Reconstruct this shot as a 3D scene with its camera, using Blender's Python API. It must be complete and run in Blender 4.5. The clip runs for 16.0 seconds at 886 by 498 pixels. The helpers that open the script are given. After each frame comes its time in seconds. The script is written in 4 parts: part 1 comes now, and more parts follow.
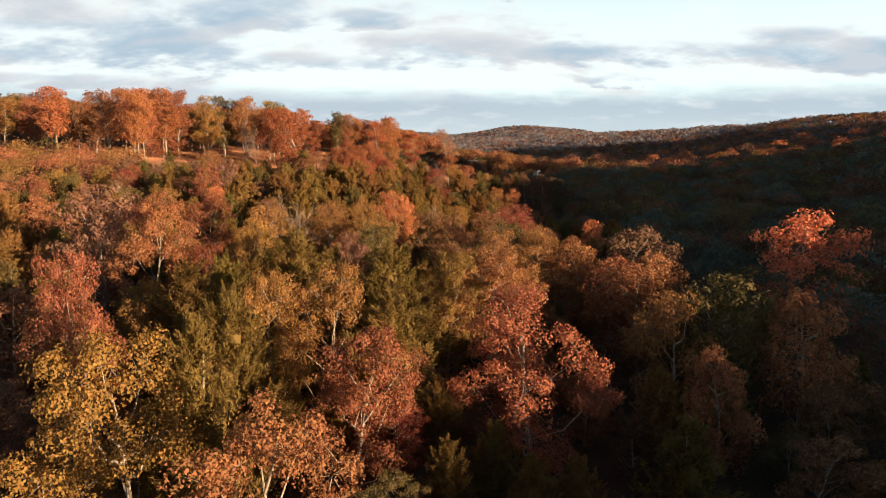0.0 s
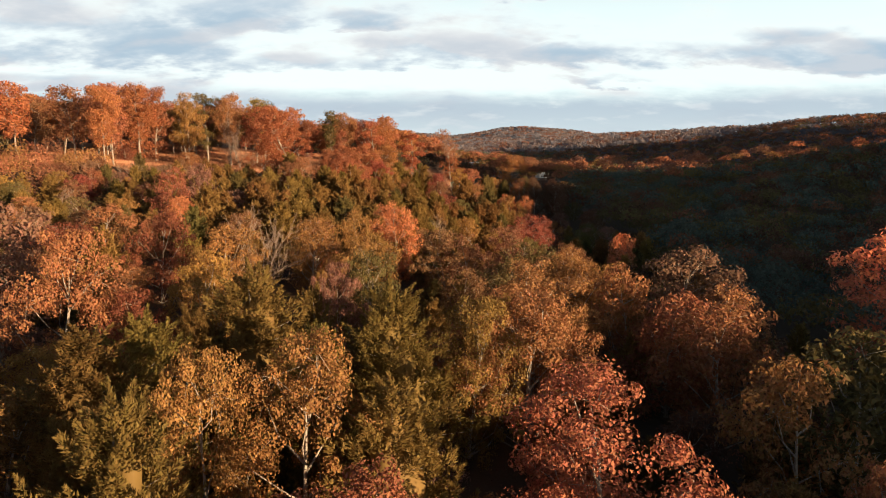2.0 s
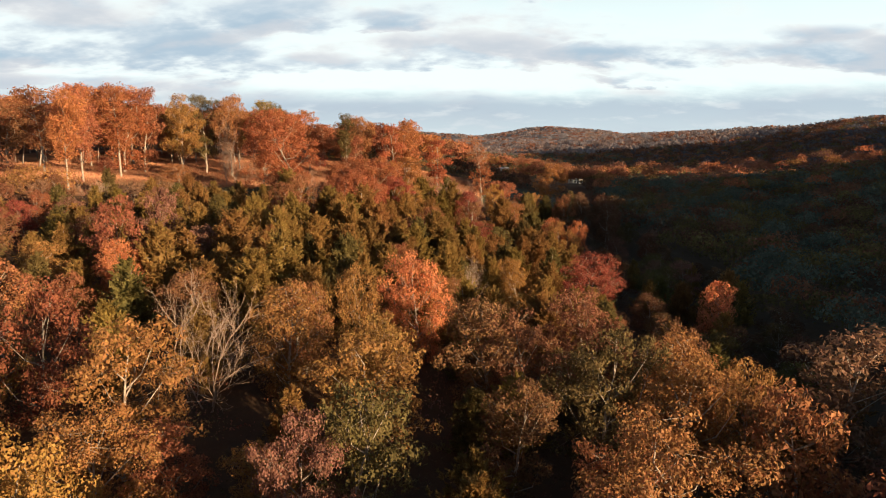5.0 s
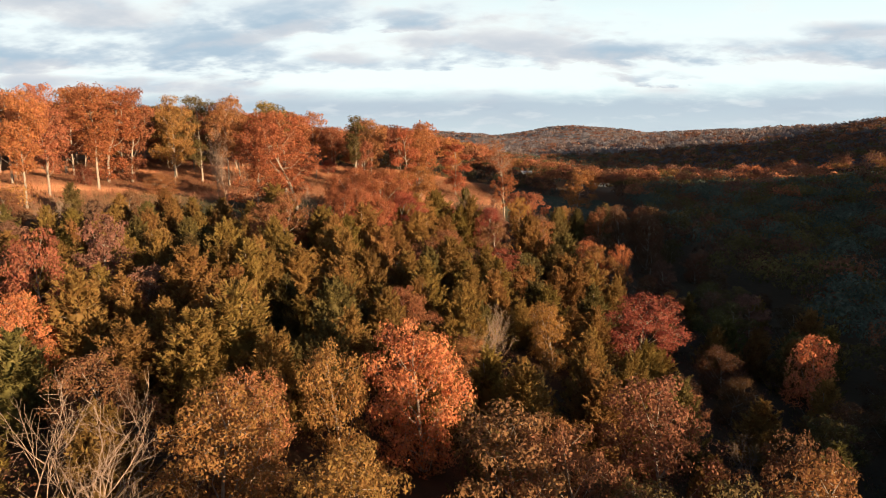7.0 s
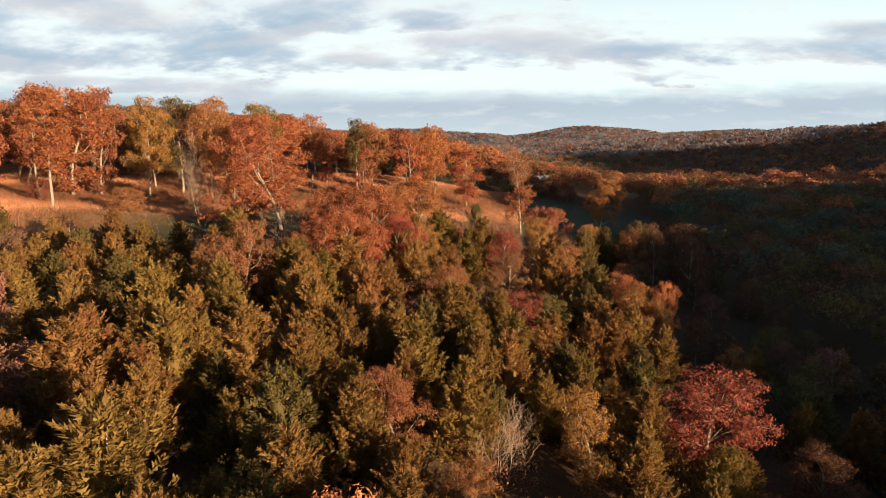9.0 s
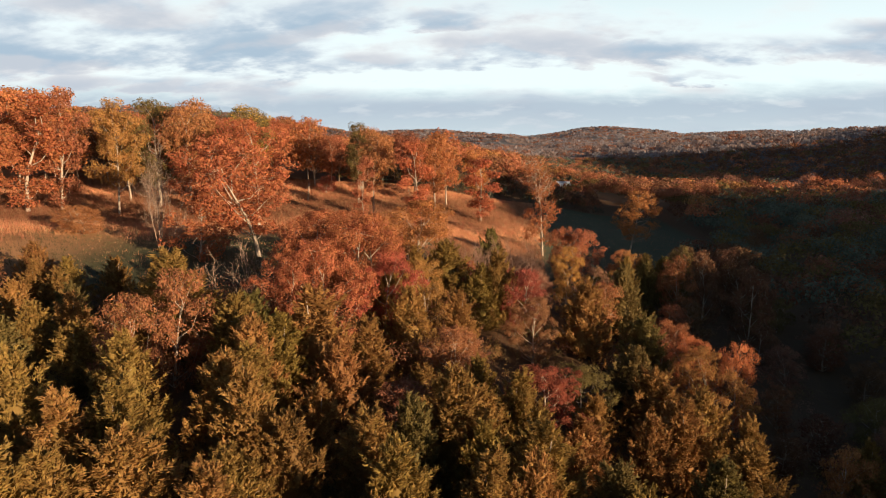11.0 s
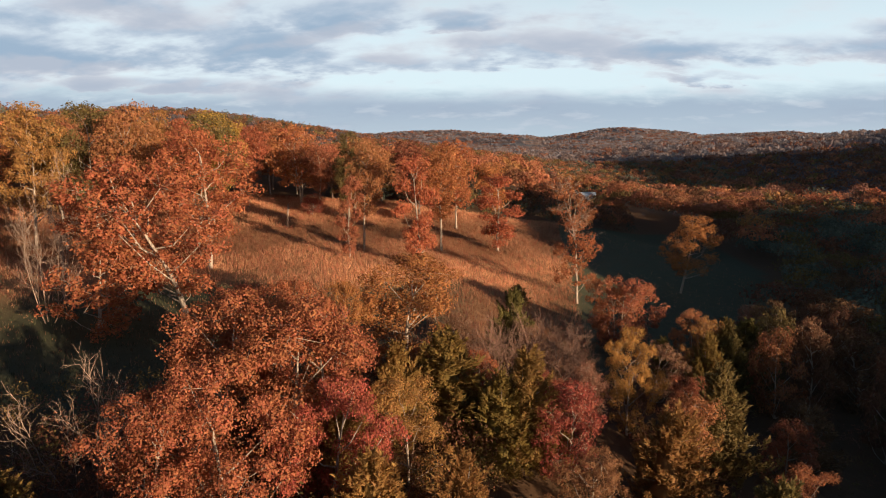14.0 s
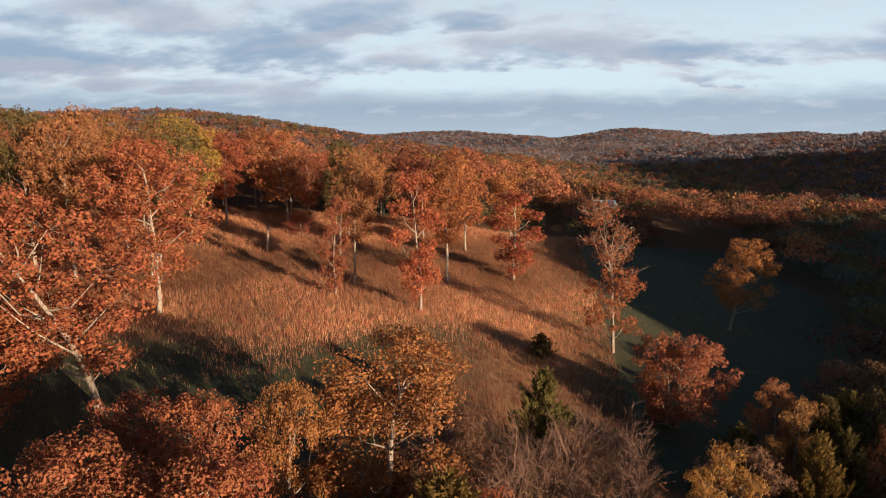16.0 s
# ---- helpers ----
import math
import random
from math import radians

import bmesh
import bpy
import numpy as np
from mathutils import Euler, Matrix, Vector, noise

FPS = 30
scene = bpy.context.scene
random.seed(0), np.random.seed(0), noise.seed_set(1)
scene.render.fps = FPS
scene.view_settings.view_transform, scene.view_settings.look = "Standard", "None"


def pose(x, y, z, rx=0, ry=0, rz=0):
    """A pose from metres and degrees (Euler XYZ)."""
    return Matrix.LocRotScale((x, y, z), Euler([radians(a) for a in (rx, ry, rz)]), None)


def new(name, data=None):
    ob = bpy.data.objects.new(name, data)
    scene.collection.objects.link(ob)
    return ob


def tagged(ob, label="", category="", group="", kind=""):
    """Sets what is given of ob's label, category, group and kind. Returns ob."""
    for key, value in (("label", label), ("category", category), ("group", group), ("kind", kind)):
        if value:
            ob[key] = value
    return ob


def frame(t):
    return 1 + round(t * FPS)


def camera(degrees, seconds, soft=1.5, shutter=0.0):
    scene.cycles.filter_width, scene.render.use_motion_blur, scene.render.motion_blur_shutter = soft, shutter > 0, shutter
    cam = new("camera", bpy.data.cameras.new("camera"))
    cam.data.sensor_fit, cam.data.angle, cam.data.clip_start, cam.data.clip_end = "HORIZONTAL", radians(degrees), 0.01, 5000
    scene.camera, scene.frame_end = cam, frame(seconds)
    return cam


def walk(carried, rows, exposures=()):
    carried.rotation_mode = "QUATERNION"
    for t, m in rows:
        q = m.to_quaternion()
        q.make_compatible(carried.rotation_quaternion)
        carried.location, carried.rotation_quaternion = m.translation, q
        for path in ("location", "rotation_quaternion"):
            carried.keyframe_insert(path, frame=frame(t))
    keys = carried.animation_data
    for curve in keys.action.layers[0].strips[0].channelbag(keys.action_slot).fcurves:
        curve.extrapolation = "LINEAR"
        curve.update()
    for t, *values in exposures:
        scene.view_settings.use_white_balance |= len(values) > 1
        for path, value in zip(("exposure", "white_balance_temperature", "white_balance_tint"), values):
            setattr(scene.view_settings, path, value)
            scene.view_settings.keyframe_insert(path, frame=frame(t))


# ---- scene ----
cam = camera(66.6, 16.0, soft=0.95)
METRES, EYE, TILT, LEAN, TURN = 160.0, 30.0, -9.3, 0.0, 0.0
ROWS = [
    (0.0, 0.0, 0.0, 0.0, 0.0, 0.0, 0.0),
    (0.5, -0.003, 0.0299, 0.0046, -0.07, 0.03, -0.0),
    (1.0, -0.0057, 0.058, 0.0091, -0.14, 0.06, 0.01),
    (1.5, -0.0085, 0.0881, 0.0141, -0.2, 0.07, 0.02),
    (2.0, -0.0109, 0.1183, 0.0194, -0.28, 0.08, 0.03),
    (2.5, -0.013, 0.1485, 0.0258, -0.36, 0.1, 0.07),
    (3.0, -0.0148, 0.1786, 0.0329, -0.41, 0.11, 0.1),
    (3.5, -0.0165, 0.2086, 0.0405, -0.22, 0.11, 0.07),
    (4.0, -0.0177, 0.2386, 0.0479, 0.41, 0.1, -0.04),
    (6.5, -0.0209, 0.3863, 0.0841, 3.24, 0.01, -0.38),
    (7.0, -0.0208, 0.4168, 0.0914, 3.47, -0.01, -0.39),
    (7.5, -0.0205, 0.4477, 0.0986, 3.68, -0.0, -0.44),
    (8.0, -0.0203, 0.4783, 0.1062, 3.96, -0.04, -0.52),
    (8.5, -0.0201, 0.5094, 0.1136, 4.28, -0.03, -0.57),
    (9.0, -0.0202, 0.5405, 0.1209, 4.66, -0.02, -0.63),
    (9.5, -0.0208, 0.5716, 0.1283, 5.05, -0.03, -0.73),
    (10.0, -0.0215, 0.6027, 0.1359, 5.45, -0.04, -0.83),
    (12.5, -0.0282, 0.7568, 0.1726, 6.57, 0.01, -1.04),
    (13.0, -0.0304, 0.7877, 0.1801, 6.77, 0.02, -1.1),
    (13.5, -0.0329, 0.8184, 0.1878, 7.06, 0.02, -1.17),
    (14.0, -0.0357, 0.8493, 0.1956, 7.31, -0.01, -1.24),
    (14.5, -0.0386, 0.88, 0.2033, 7.6, -0.01, -1.29),
    (15.0, -0.0421, 0.9107, 0.2108, 7.87, -0.0, -1.37),
    (15.5, -0.0453, 0.9415, 0.218, 8.09, 0.01, -1.35),
    (16.0, -0.0488, 0.9721, 0.2251, 8.13, 0.0, -1.36),
]
walk(cam, [(t, pose(0, 0, EYE, TILT, LEAN, TURN) @ pose(METRES * x, METRES * y, METRES * z, 90 + pitch, roll, yaw)) for t, x, y, z, yaw, pitch, roll in ROWS], [(0.0, 1.25, 6650.0, 7.0), (10.0, 1.2, 6600.0, 8.0), (13.0, 1.0, 6280.0, 10.0), (16.0, 0.82, 6030.0, 10.0)])

# ---------------------------------------------------------------- world, sun, exposure
SUN_AZ = Vector((0.78, -0.62, 0)).normalized()      # level direction towards the sun
SUN_EL = radians(8.6)
world = bpy.data.worlds.new("evening_sky")
scene.world = world
world.use_nodes = True


class Nodes:
    """A small helper to write node trees in few lines."""

    def __init__(self, tree):
        self.tree = tree
        tree.nodes.clear()

    def add(self, kind, values=None, **props):
        n = self.tree.nodes.new(kind)
        for k, v in props.items():
            setattr(n, k, v)
        for k, v in (values or {}).items():
            if isinstance(v, bpy.types.NodeSocket):
                self.tree.links.new(v, n.inputs[k])
            else:
                n.inputs[k].default_value = v
        return n

    def math(self, op, a, b=0.0, c=0.0, clamp=False):
        n = self.add("ShaderNodeMath", {0: a, 1: b, 2: c}, operation=op, use_clamp=clamp)
        return n.outputs[0]

    def vmath(self, op, a, b=(0, 0, 0)):
        return self.add("ShaderNodeVectorMath", {0: a, 1: b}, operation=op).outputs[0]

    def noise(self, vector, scale, detail=4.0, rough=0.55, distort=0.0):
        n = self.add("ShaderNodeTexNoise", {"Vector": vector, "Scale": scale, "Detail": detail, "Roughness": rough, "Distortion": distort})
        return n.outputs["Fac"]

    def ramp(self, fac, *stops):
        n = self.add("ShaderNodeValToRGB", {"Fac": fac})
        while len(n.color_ramp.elements) < len(stops):
            n.color_ramp.elements.new(0.5)
        for e, (p, c) in zip(n.color_ramp.elements, stops):
            e.position = p
            e.color = (*c, 1) if isinstance(c, tuple) else (c, c, c, 1)
        return n.outputs["Color"]

    def step(self, v, lo, hi):
        return self.add("ShaderNodeMapRange", {"Value": v, "From Min": lo, "From Max": hi}, interpolation_type="SMOOTHSTEP").outputs[0]

    def mix(self, fac, a, b, blend="MIX"):
        n = self.add("ShaderNodeMix", data_type="RGBA", blend_type=blend)
        for i, v in ((0, fac), (6, a), (7, b)):
            if isinstance(v, bpy.types.NodeSocket):
                self.tree.links.new(v, n.inputs[i])
            elif i and isinstance(v, tuple):
                n.inputs[i].default_value = (*v, 1)
            else:
                n.inputs[i].default_value = v
        return n.outputs[2]


w = Nodes(world.node_tree)
sky = w.add("ShaderNodeTexSky", sky_type="NISHITA", sun_disc=False, sun_elevation=SUN_EL, sun_rotation=math.atan2(SUN_AZ.x, SUN_AZ.y), altitude=300, dust_density=1.5)
way = w.add("ShaderNodeTexCoord").outputs["Generated"]
axes = w.add("ShaderNodeSeparateXYZ", {"Vector": way}).outputs
up = w.math("MAXIMUM", axes[2], 0.0)
# the cloud deck, seen in perspective: a level sheet that curves down at the horizon
lift = w.math("ADD", up, 0.30)
sheet = w.add("ShaderNodeCombineXYZ", {0: w.math("DIVIDE", axes[0], lift), 1: w.math("DIVIDE", axes[1], lift), 2: 0.37}).outputs[0]
big = w.noise(w.vmath("MULTIPLY", sheet, (0.75, 0.9, 1)), 2.5, 5, 0.5, 0.1)
fine = w.noise(w.vmath("MULTIPLY", sheet, (0.8, 1.1, 1)), 7.5, 5, 0.55, 0.1)
thick = w.math("ADD", w.math("MULTIPLY", big, 0.66), w.math("MULTIPLY", fine, 0.34))
# the larger cloud masses ahead, by their slope to the side and upwards, and half widths
ahead = w.math("MAXIMUM", axes[1], 0.05)
slope_x, slope_z = w.math("DIVIDE", axes[0], ahead), w.math("DIVIDE", axes[2], ahead)
warp = w.math("MULTIPLY", w.math("SUBTRACT", fine, 0.5), 0.16)
slope_x = w.math("ADD", slope_x, w.math("MULTIPLY", w.math("SUBTRACT", big, 0.5), 0.2))
slope_z = w.math("ADD", slope_z, w.math("MULTIPLY", warp, 0.25))
masses = -1.0
for cx, cz, rx, rz in ((-0.58, 0.155, 0.15, 0.040), (-0.40, 0.132, 0.13, 0.024), (-0.31, 0.180, 0.13, 0.030), (-0.20, 0.106, 0.13, 0.018), (-0.02, 0.122, 0.15, 0.024), (-0.12, 0.166, 0.07, 0.014),
                       (0.42, 0.122, 0.20, 0.020), (0.48, 0.142, 0.09, 0.018), (0.17, 0.120, 0.09, 0.012), (0.28, 0.085, 0.12, 0.007), (-0.60, 0.082, 0.16, 0.012), (0.66, 0.118, 0.14, 0.022),
                       (-0.85, 0.14, 0.2, 0.05), (-0.75, 0.19, 0.2, 0.04), (0.12, 0.205, 0.14, 0.012), (0.95, 0.15, 0.2, 0.04)):
    p = w.math("POWER", w.math("ABSOLUTE", w.math("MULTIPLY_ADD", slope_x, 1 / rx, -cx / rx)), 2.0)
    q = w.math("POWER", w.math("ABSOLUTE", w.math("MULTIPLY_ADD", slope_z, 1 / rz, -cz / rz)), 2.0)
    masses = w.math("MAXIMUM", masses, w.math("SUBTRACT", 1.0, w.math("ADD", p, q)))
thick = w.math("ADD", w.math("MULTIPLY", thick, 0.9), w.math("MULTIPLY_ADD", w.math("MAXIMUM", masses, -0.8), 0.085, 0.09))
for cx, cz, rx, rz, depth in ((0.36, 0.195, 0.40, 0.035, 0.10), (0.0, 0.086, 0.9, 0.016, 0.05), (0.12, 0.165, 0.12, 0.02, 0.05), (-0.47, 0.19, 0.05, 0.03, 0.06)):
    p = w.math("POWER", w.math("ABSOLUTE", w.math("MULTIPLY_ADD", slope_x, 1 / rx, -cx / rx)), 2.0)
    q = w.math("POWER", w.math("ABSOLUTE", w.math("MULTIPLY_ADD", slope_z, 1 / rz, -cz / rz)), 2.0)
    gap = w.math("MAXIMUM", w.math("SUBTRACT", 1.0, w.math("ADD", p, q)), 0.0)
    thick = w.math("SUBTRACT", thick, w.math("MULTIPLY", gap, depth))
beyond = w.noise(w.vmath("MULTIPLY", w.vmath("ADD", sheet, (-0.05, 0.11, 0.0)), (0.75, 0.9, 1)), 2.5, 5, 0.5, 0.1)
rim = w.step(w.math("SUBTRACT", big, beyond), -0.01, 0.09)
cover = w.step(thick, 0.41, 0.58)
low_bank = w.math("SUBTRACT", 1.0, w.step(w.math("ADD", up, w.math("MULTIPLY", fine, 0.03)), 0.058, 0.092))
clear = w.mix(1.0, sky.outputs["Color"], (0.1, 0.1, 0.1), "MULTIPLY")
veil = w.mix(w.step(up, 0.10, 0.5), (0.82, 0.955, 0.985), (0.02, 0.056, 0.125))
clear = w.mix(0.85, clear, veil)
puff = w.mix(w.step(thick, 0.42, 0.66), (0.78, 0.80, 0.82), (0.36, 0.465, 0.575))
puff = w.mix(w.math("MULTIPLY", rim, 0.26), puff, (0.80, 0.68, 0.64))
dimmer = w.mix(w.step(up, 0.18, 0.45), (1.0, 1.0, 1.0), (0.036, 0.066, 0.108))
puff = w.mix(1.0, puff, dimmer, "MULTIPLY")
col = w.mix(cover, clear, puff)
bank = w.mix(w.step(up, 0.0, 0.05), (0.47, 0.55, 0.61), (0.38, 0.46, 0.55))
bank = w.mix(w.step(fine, 0.50, 0.72), bank, (0.52, 0.58, 0.64))
col = w.mix(w.math("MULTIPLY", low_bank, 0.9), col, bank)
back = w.add("ShaderNodeBackground", {"Color": col, "Strength": 0.535})
w.add("ShaderNodeOutputWorld", {"Surface": back.outputs[0]})

sun = new("sun", bpy.data.lights.new("sun", "SUN"))
sun.data.energy, sun.data.angle, sun.data.color = 5.0, radians(0.5), (1.0, 0.71, 0.45)
toward = Vector((SUN_AZ.x * math.cos(SUN_EL), SUN_AZ.y * math.cos(SUN_EL), math.sin(SUN_EL)))
sun.matrix_world = Matrix.Translation((60, -40, 90)) @ toward.to_track_quat("Z", "Y").to_matrix().to_4x4()


# ---------------------------------------------------------------- materials
def material(name):
    m = bpy.data.materials.new(name)
    m.use_nodes = True
    return m, Nodes(m.node_tree)


def leaf_material(name, tint_source, see_through=0.35, spread=0.35):
    """Leaves: a colour for the tree, varied from leaf to leaf and from bough to bough, with light coming through."""
    m, n = material(name)
    if tint_source == "object":
        info = n.add("ShaderNodeObjectInfo")
        base, rnd = info.outputs["Color"], info.outputs["Random"]
    else:
        at = n.add("ShaderNodeAttribute", attribute_name="tint")
        base, rnd = at.outputs["Color"], at.outputs["Fac"]
    geo = n.add("ShaderNodeNewGeometry")
    isl = geo.outputs["Random Per Island"]
    bough = n.noise(n.add("ShaderNodeTexCoord").outputs["Object"], 0.55, 3)
    shade = n.math("ADD", n.math("MULTIPLY", isl, 2 * spread), 1.0 - spread)
    shade = n.math("MULTIPLY", shade, n.math("ADD", n.math("MULTIPLY", bough, 0.9), 0.55))
    hue = n.add("ShaderNodeHueSaturation", {"Hue": n.math("ADD", n.math("MULTIPLY", n.math("ADD", n.math("FRACT", n.math("MULTIPLY", isl, 17.3)), rnd), 0.022), 0.480), "Saturation": 0.95, "Value": shade, "Color": base})
    c = hue.outputs[0]
    d = n.add("ShaderNodeBsdfPrincipled", {"Base Color": c, "Roughness": 0.65, "Specular IOR Level": 0.12})
    t = n.add("ShaderNodeBsdfTranslucent", {"Color": c})
    mx = n.add("ShaderNodeMixShader", {0: see_through, 1: d.outputs[0], 2: t.outputs[0]})
    n.add("ShaderNodeOutputMaterial", {"Surface": mx.outputs[0]})
    return m


def bark_material(name, dark, light):
    m, n = material(name)
    co = n.add("ShaderNodeTexCoord").outputs["Object"]
    streak = n.noise(n.vmath("MULTIPLY", co, (9, 9, 1.6)), 1.5, 6, 0.65)
    patch = n.noise(co, 0.9, 3)
    c = n.mix(n.step(streak, 0.35, 0.65), dark, light)
    c = n.mix(n.math("MULTIPLY", patch, 0.5), c, tuple(0.55 * v for v in light))
    bump = n.add("ShaderNodeBump", {"Height": streak, "Strength": 0.6, "Distance": 0.04})
    d = n.add("ShaderNodeBsdfPrincipled", {"Base Color": c, "Roughness": 0.9, "Normal": bump.outputs[0]})
    n.add("ShaderNodeOutputMaterial", {"Surface": d.outputs[0]})
    return m


LEAF = leaf_material("autumn_leaf", "object", 0.36, 0.24)
NEEDLE = leaf_material("cedar_spray", "object", 0.4, 0.24)
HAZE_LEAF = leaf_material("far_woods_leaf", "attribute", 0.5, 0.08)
FAR_LEAF = leaf_material("woods_leaf", "attribute", 0.25, 0.22)
GRASS = leaf_material("dry_grass", "attribute", 0.35, 0.16)
BARK = bark_material("oak_bark", (0.13, 0.10, 0.078), (0.50, 0.41, 0.32))
PALE_BARK = bark_material("pale_twig_bark", (0.17, 0.11, 0.085), (0.42, 0.30, 0.22))
TWIG_BARK = bark_material("rosy_twig_bark", (0.11, 0.062, 0.045), (0.26, 0.15, 0.105))

GROUND, g = material("forest_floor_and_meadow")
co = g.add("ShaderNodeNewGeometry").outputs["Position"]
meadow = g.add("ShaderNodeAttribute", attribute_name="meadow").outputs["Fac"]
woods = g.add("ShaderNodeAttribute", attribute_name="woods").outputs["Fac"]
n1, n2, n3 = g.noise(co, 0.05, 5), g.noise(co, 0.6, 6, 0.65), g.noise(co, 6.0, 4, 0.7)
litter = g.mix(n2, (0.05, 0.03, 0.02), (0.13, 0.075, 0.04))
litter = g.mix(g.math("MULTIPLY", n3, 0.6), litter, (0.16, 0.10, 0.055))
sward = g.mix(g.step(n1, 0.35, 0.65), (0.20, 0.115, 0.055), (0.40, 0.21, 0.105))
sward = g.mix(g.math("MULTIPLY", n3, 0.6), sward, (0.46, 0.27, 0.14))
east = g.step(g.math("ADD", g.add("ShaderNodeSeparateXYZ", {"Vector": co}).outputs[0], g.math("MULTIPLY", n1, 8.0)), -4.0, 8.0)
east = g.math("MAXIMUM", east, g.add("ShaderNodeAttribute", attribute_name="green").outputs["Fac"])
# green sward, its colour also darkened to stand in for shade
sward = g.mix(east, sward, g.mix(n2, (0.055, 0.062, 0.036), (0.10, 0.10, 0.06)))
# far canopy, greyed towards blue in patches in place of distance haze
canopy = g.mix(g.step(g.noise(co, 0.035, 4, 0.6), 0.4, 0.62), (0.17, 0.125, 0.11), (0.24, 0.16, 0.13))
canopy = g.mix(g.step(g.noise(co, 0.012, 3, 0.6), 0.45, 0.6), canopy, (0.12, 0.125, 0.14))
c = g.mix(meadow, litter, sward)
c = g.mix(woods, c, canopy)
rough = g.add("ShaderNodeBump", {"Height": n2, "Strength": 0.7, "Distance": 0.25})
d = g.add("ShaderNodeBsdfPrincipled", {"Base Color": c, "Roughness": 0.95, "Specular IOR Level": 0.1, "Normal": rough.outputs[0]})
g.add("ShaderNodeOutputMaterial", {"Surface": d.outputs[0]})


# ---------------------------------------------------------------- the lie of the land
def smooth(v):
    v = np.clip(v, 0, 1)
    return v * v * (3 - 2 * v)


def hill(x, y, cx, cy, rx, ry, h):
    return h * np.exp(-((x - cx) / rx) ** 2 - ((y - cy) / ry) ** 2)


def ground_height(x, y):
    """Height of the ground: a hillside falling from a meadow on the left into a wooded valley, a ridge to the right,
    hills far off. Unseen heights at the right are added to cast shade.
    """
    x, y = np.asarray(x, float), np.asarray(y, float)
    rise = 4 + 0.035 * np.clip(y, -60, 300) - 9 * smooth((y - 320) / 380) - 6 * smooth((y - 700) / 800)
    amp = 6 + 4 * smooth((y - 60) / 140) - 4 * smooth((y - 420) / 500)
    z = rise + amp * np.tanh((5 - x) / 40)
    z = z + 6 * smooth((-x - 50) / 150) * (1 - smooth((y - 900) / 900))
    # ridge mostly out of view, its crest bumped and dipped to place its shade
    z = z + 46.8 * np.exp(-((x - 255) / 95) ** 2) * (1.15 - 0.15 * smooth((y + 170) / 75)) * (1 + 0.3 * np.exp(-((y - 152) / 34) ** 2) - 0.12 * np.exp(-((y - 92) / 20) ** 2) - 0.5 * smooth((y - 185) / 150) - 0.42 * smooth((y - 305) / 150)) * smooth((y + 700) / 300) * (1 + 0.07 * np.sin(y * 0.045))
    # second unseen ridge, added and notched to shade the valley beyond
    z = z + 116 * np.exp(-((x - 660) / 130) ** 2) * smooth((y + 500) / 300) * (1 - smooth((y - 610) / 190)) * (1 - 0.24 * np.exp(-((y - 75) / 70) ** 4))
    z = z + hill(x, y, 600, 930, 220, 230, 50) + hill(x, y, 500, 1300, 400, 250, 40) + hill(x, y, 1500, 1700, 700, 600, 50)
    z = z + hill(x, y, -390, 440, 105, 150, 30) + hill(x, y, -430, 880, 240, 280, 46)
    # the 150 m hill is unseen, added to shade the far right slopes
    z = z + hill(x, y, -95, 180, 32, 38, 4.5) + hill(x, y, 1000, 700, 200, 260, 150)
    z = z + 38 * smooth((y - 1900) / 1500)
    z = z + hill(x, y, 440, 3500, 330, 420, 52) + hill(x, y, 1150, 3800, 380, 420, 40) + hill(x, y, -500, 3400, 420, 400, 30) + hill(x, y, -120, 2600, 260, 260, 22)
    z = z + 0.5 * np.sin(x * 0.09 + 1.3) * np.sin(y * 0.075) + 0.8 * np.sin(x * 0.031 - y * 0.027)
    far = smooth((np.hypot(x, y) - 900) / 1500)
    z = z + far * (9 * np.sin(x * 0.0065 + y * 0.004) * np.sin(y * 0.005 - 0.7) + 4 * np.sin(x * 0.017 + 2) * np.sin(y * 0.013))
    return z


NEAR_X = (-140, -100, -53, -31, -17, -6, 4, 20, 32, 45, 55)
NEAR_Y = (150, 165, 181, 187, 203, 206, 214, 232, 250, 280, 330)
FAR_Y = (300, 300, 305, 308, 312, 325, 338, 352, 368, 378, 380)


def in_meadow(x, y, grow=0.0):
    x, y = np.asarray(x, float), np.asarray(y, float)
    return (x > -140) & (x < 52 + grow) & (y > np.interp(x, NEAR_X, NEAR_Y) - grow) & (y < np.interp(x, NEAR_X, FAR_Y) + grow)


def link_mesh(name, verts, faces, mat, parent=None, smooth_faces=False):
    me = bpy.data.meshes.new(name)
    me.from_pydata([tuple(v) for v in verts], [], [tuple(f) for f in faces])
    if mat:
        me.materials.append(mat)
    if smooth_faces:
        me.polygons.foreach_set("use_smooth", [True] * len(me.polygons))
    ob = new(name, me)
    ob.parent = parent
    return ob


def grid_line(lo, fine_lo, fine_hi, hi, step, growth):
    mid = list(np.arange(fine_lo, fine_hi + 0.1, step))
    s, v, right = step, mid[-1], []
    while v < hi:
        s *= growth
        v += s
        right.append(v)
    s, v, left = step, mid[0], []
    while v > lo:
        s *= growth
        v -= s
        left.append(v)
    return np.array(left[::-1] + mid + right)


gx = grid_line(-4400, -150, 120, 4400, 3.0, 1.045)
gy = grid_line(-900, 10, 360, 4600, 3.0, 1.03)
X, Y = np.meshgrid(gx, gy)
Z = ground_height(X, Y)
nx, ny = len(gx), len(gy)
verts = np.stack([X.ravel(), Y.ravel(), Z.ravel()], 1)
idx = np.arange(nx * ny).reshape(ny, nx)
quads = np.stack([idx[:-1, :-1].ravel(), idx[:-1, 1:].ravel(), idx[1:, 1:].ravel(), idx[1:, :-1].ravel()], 1)
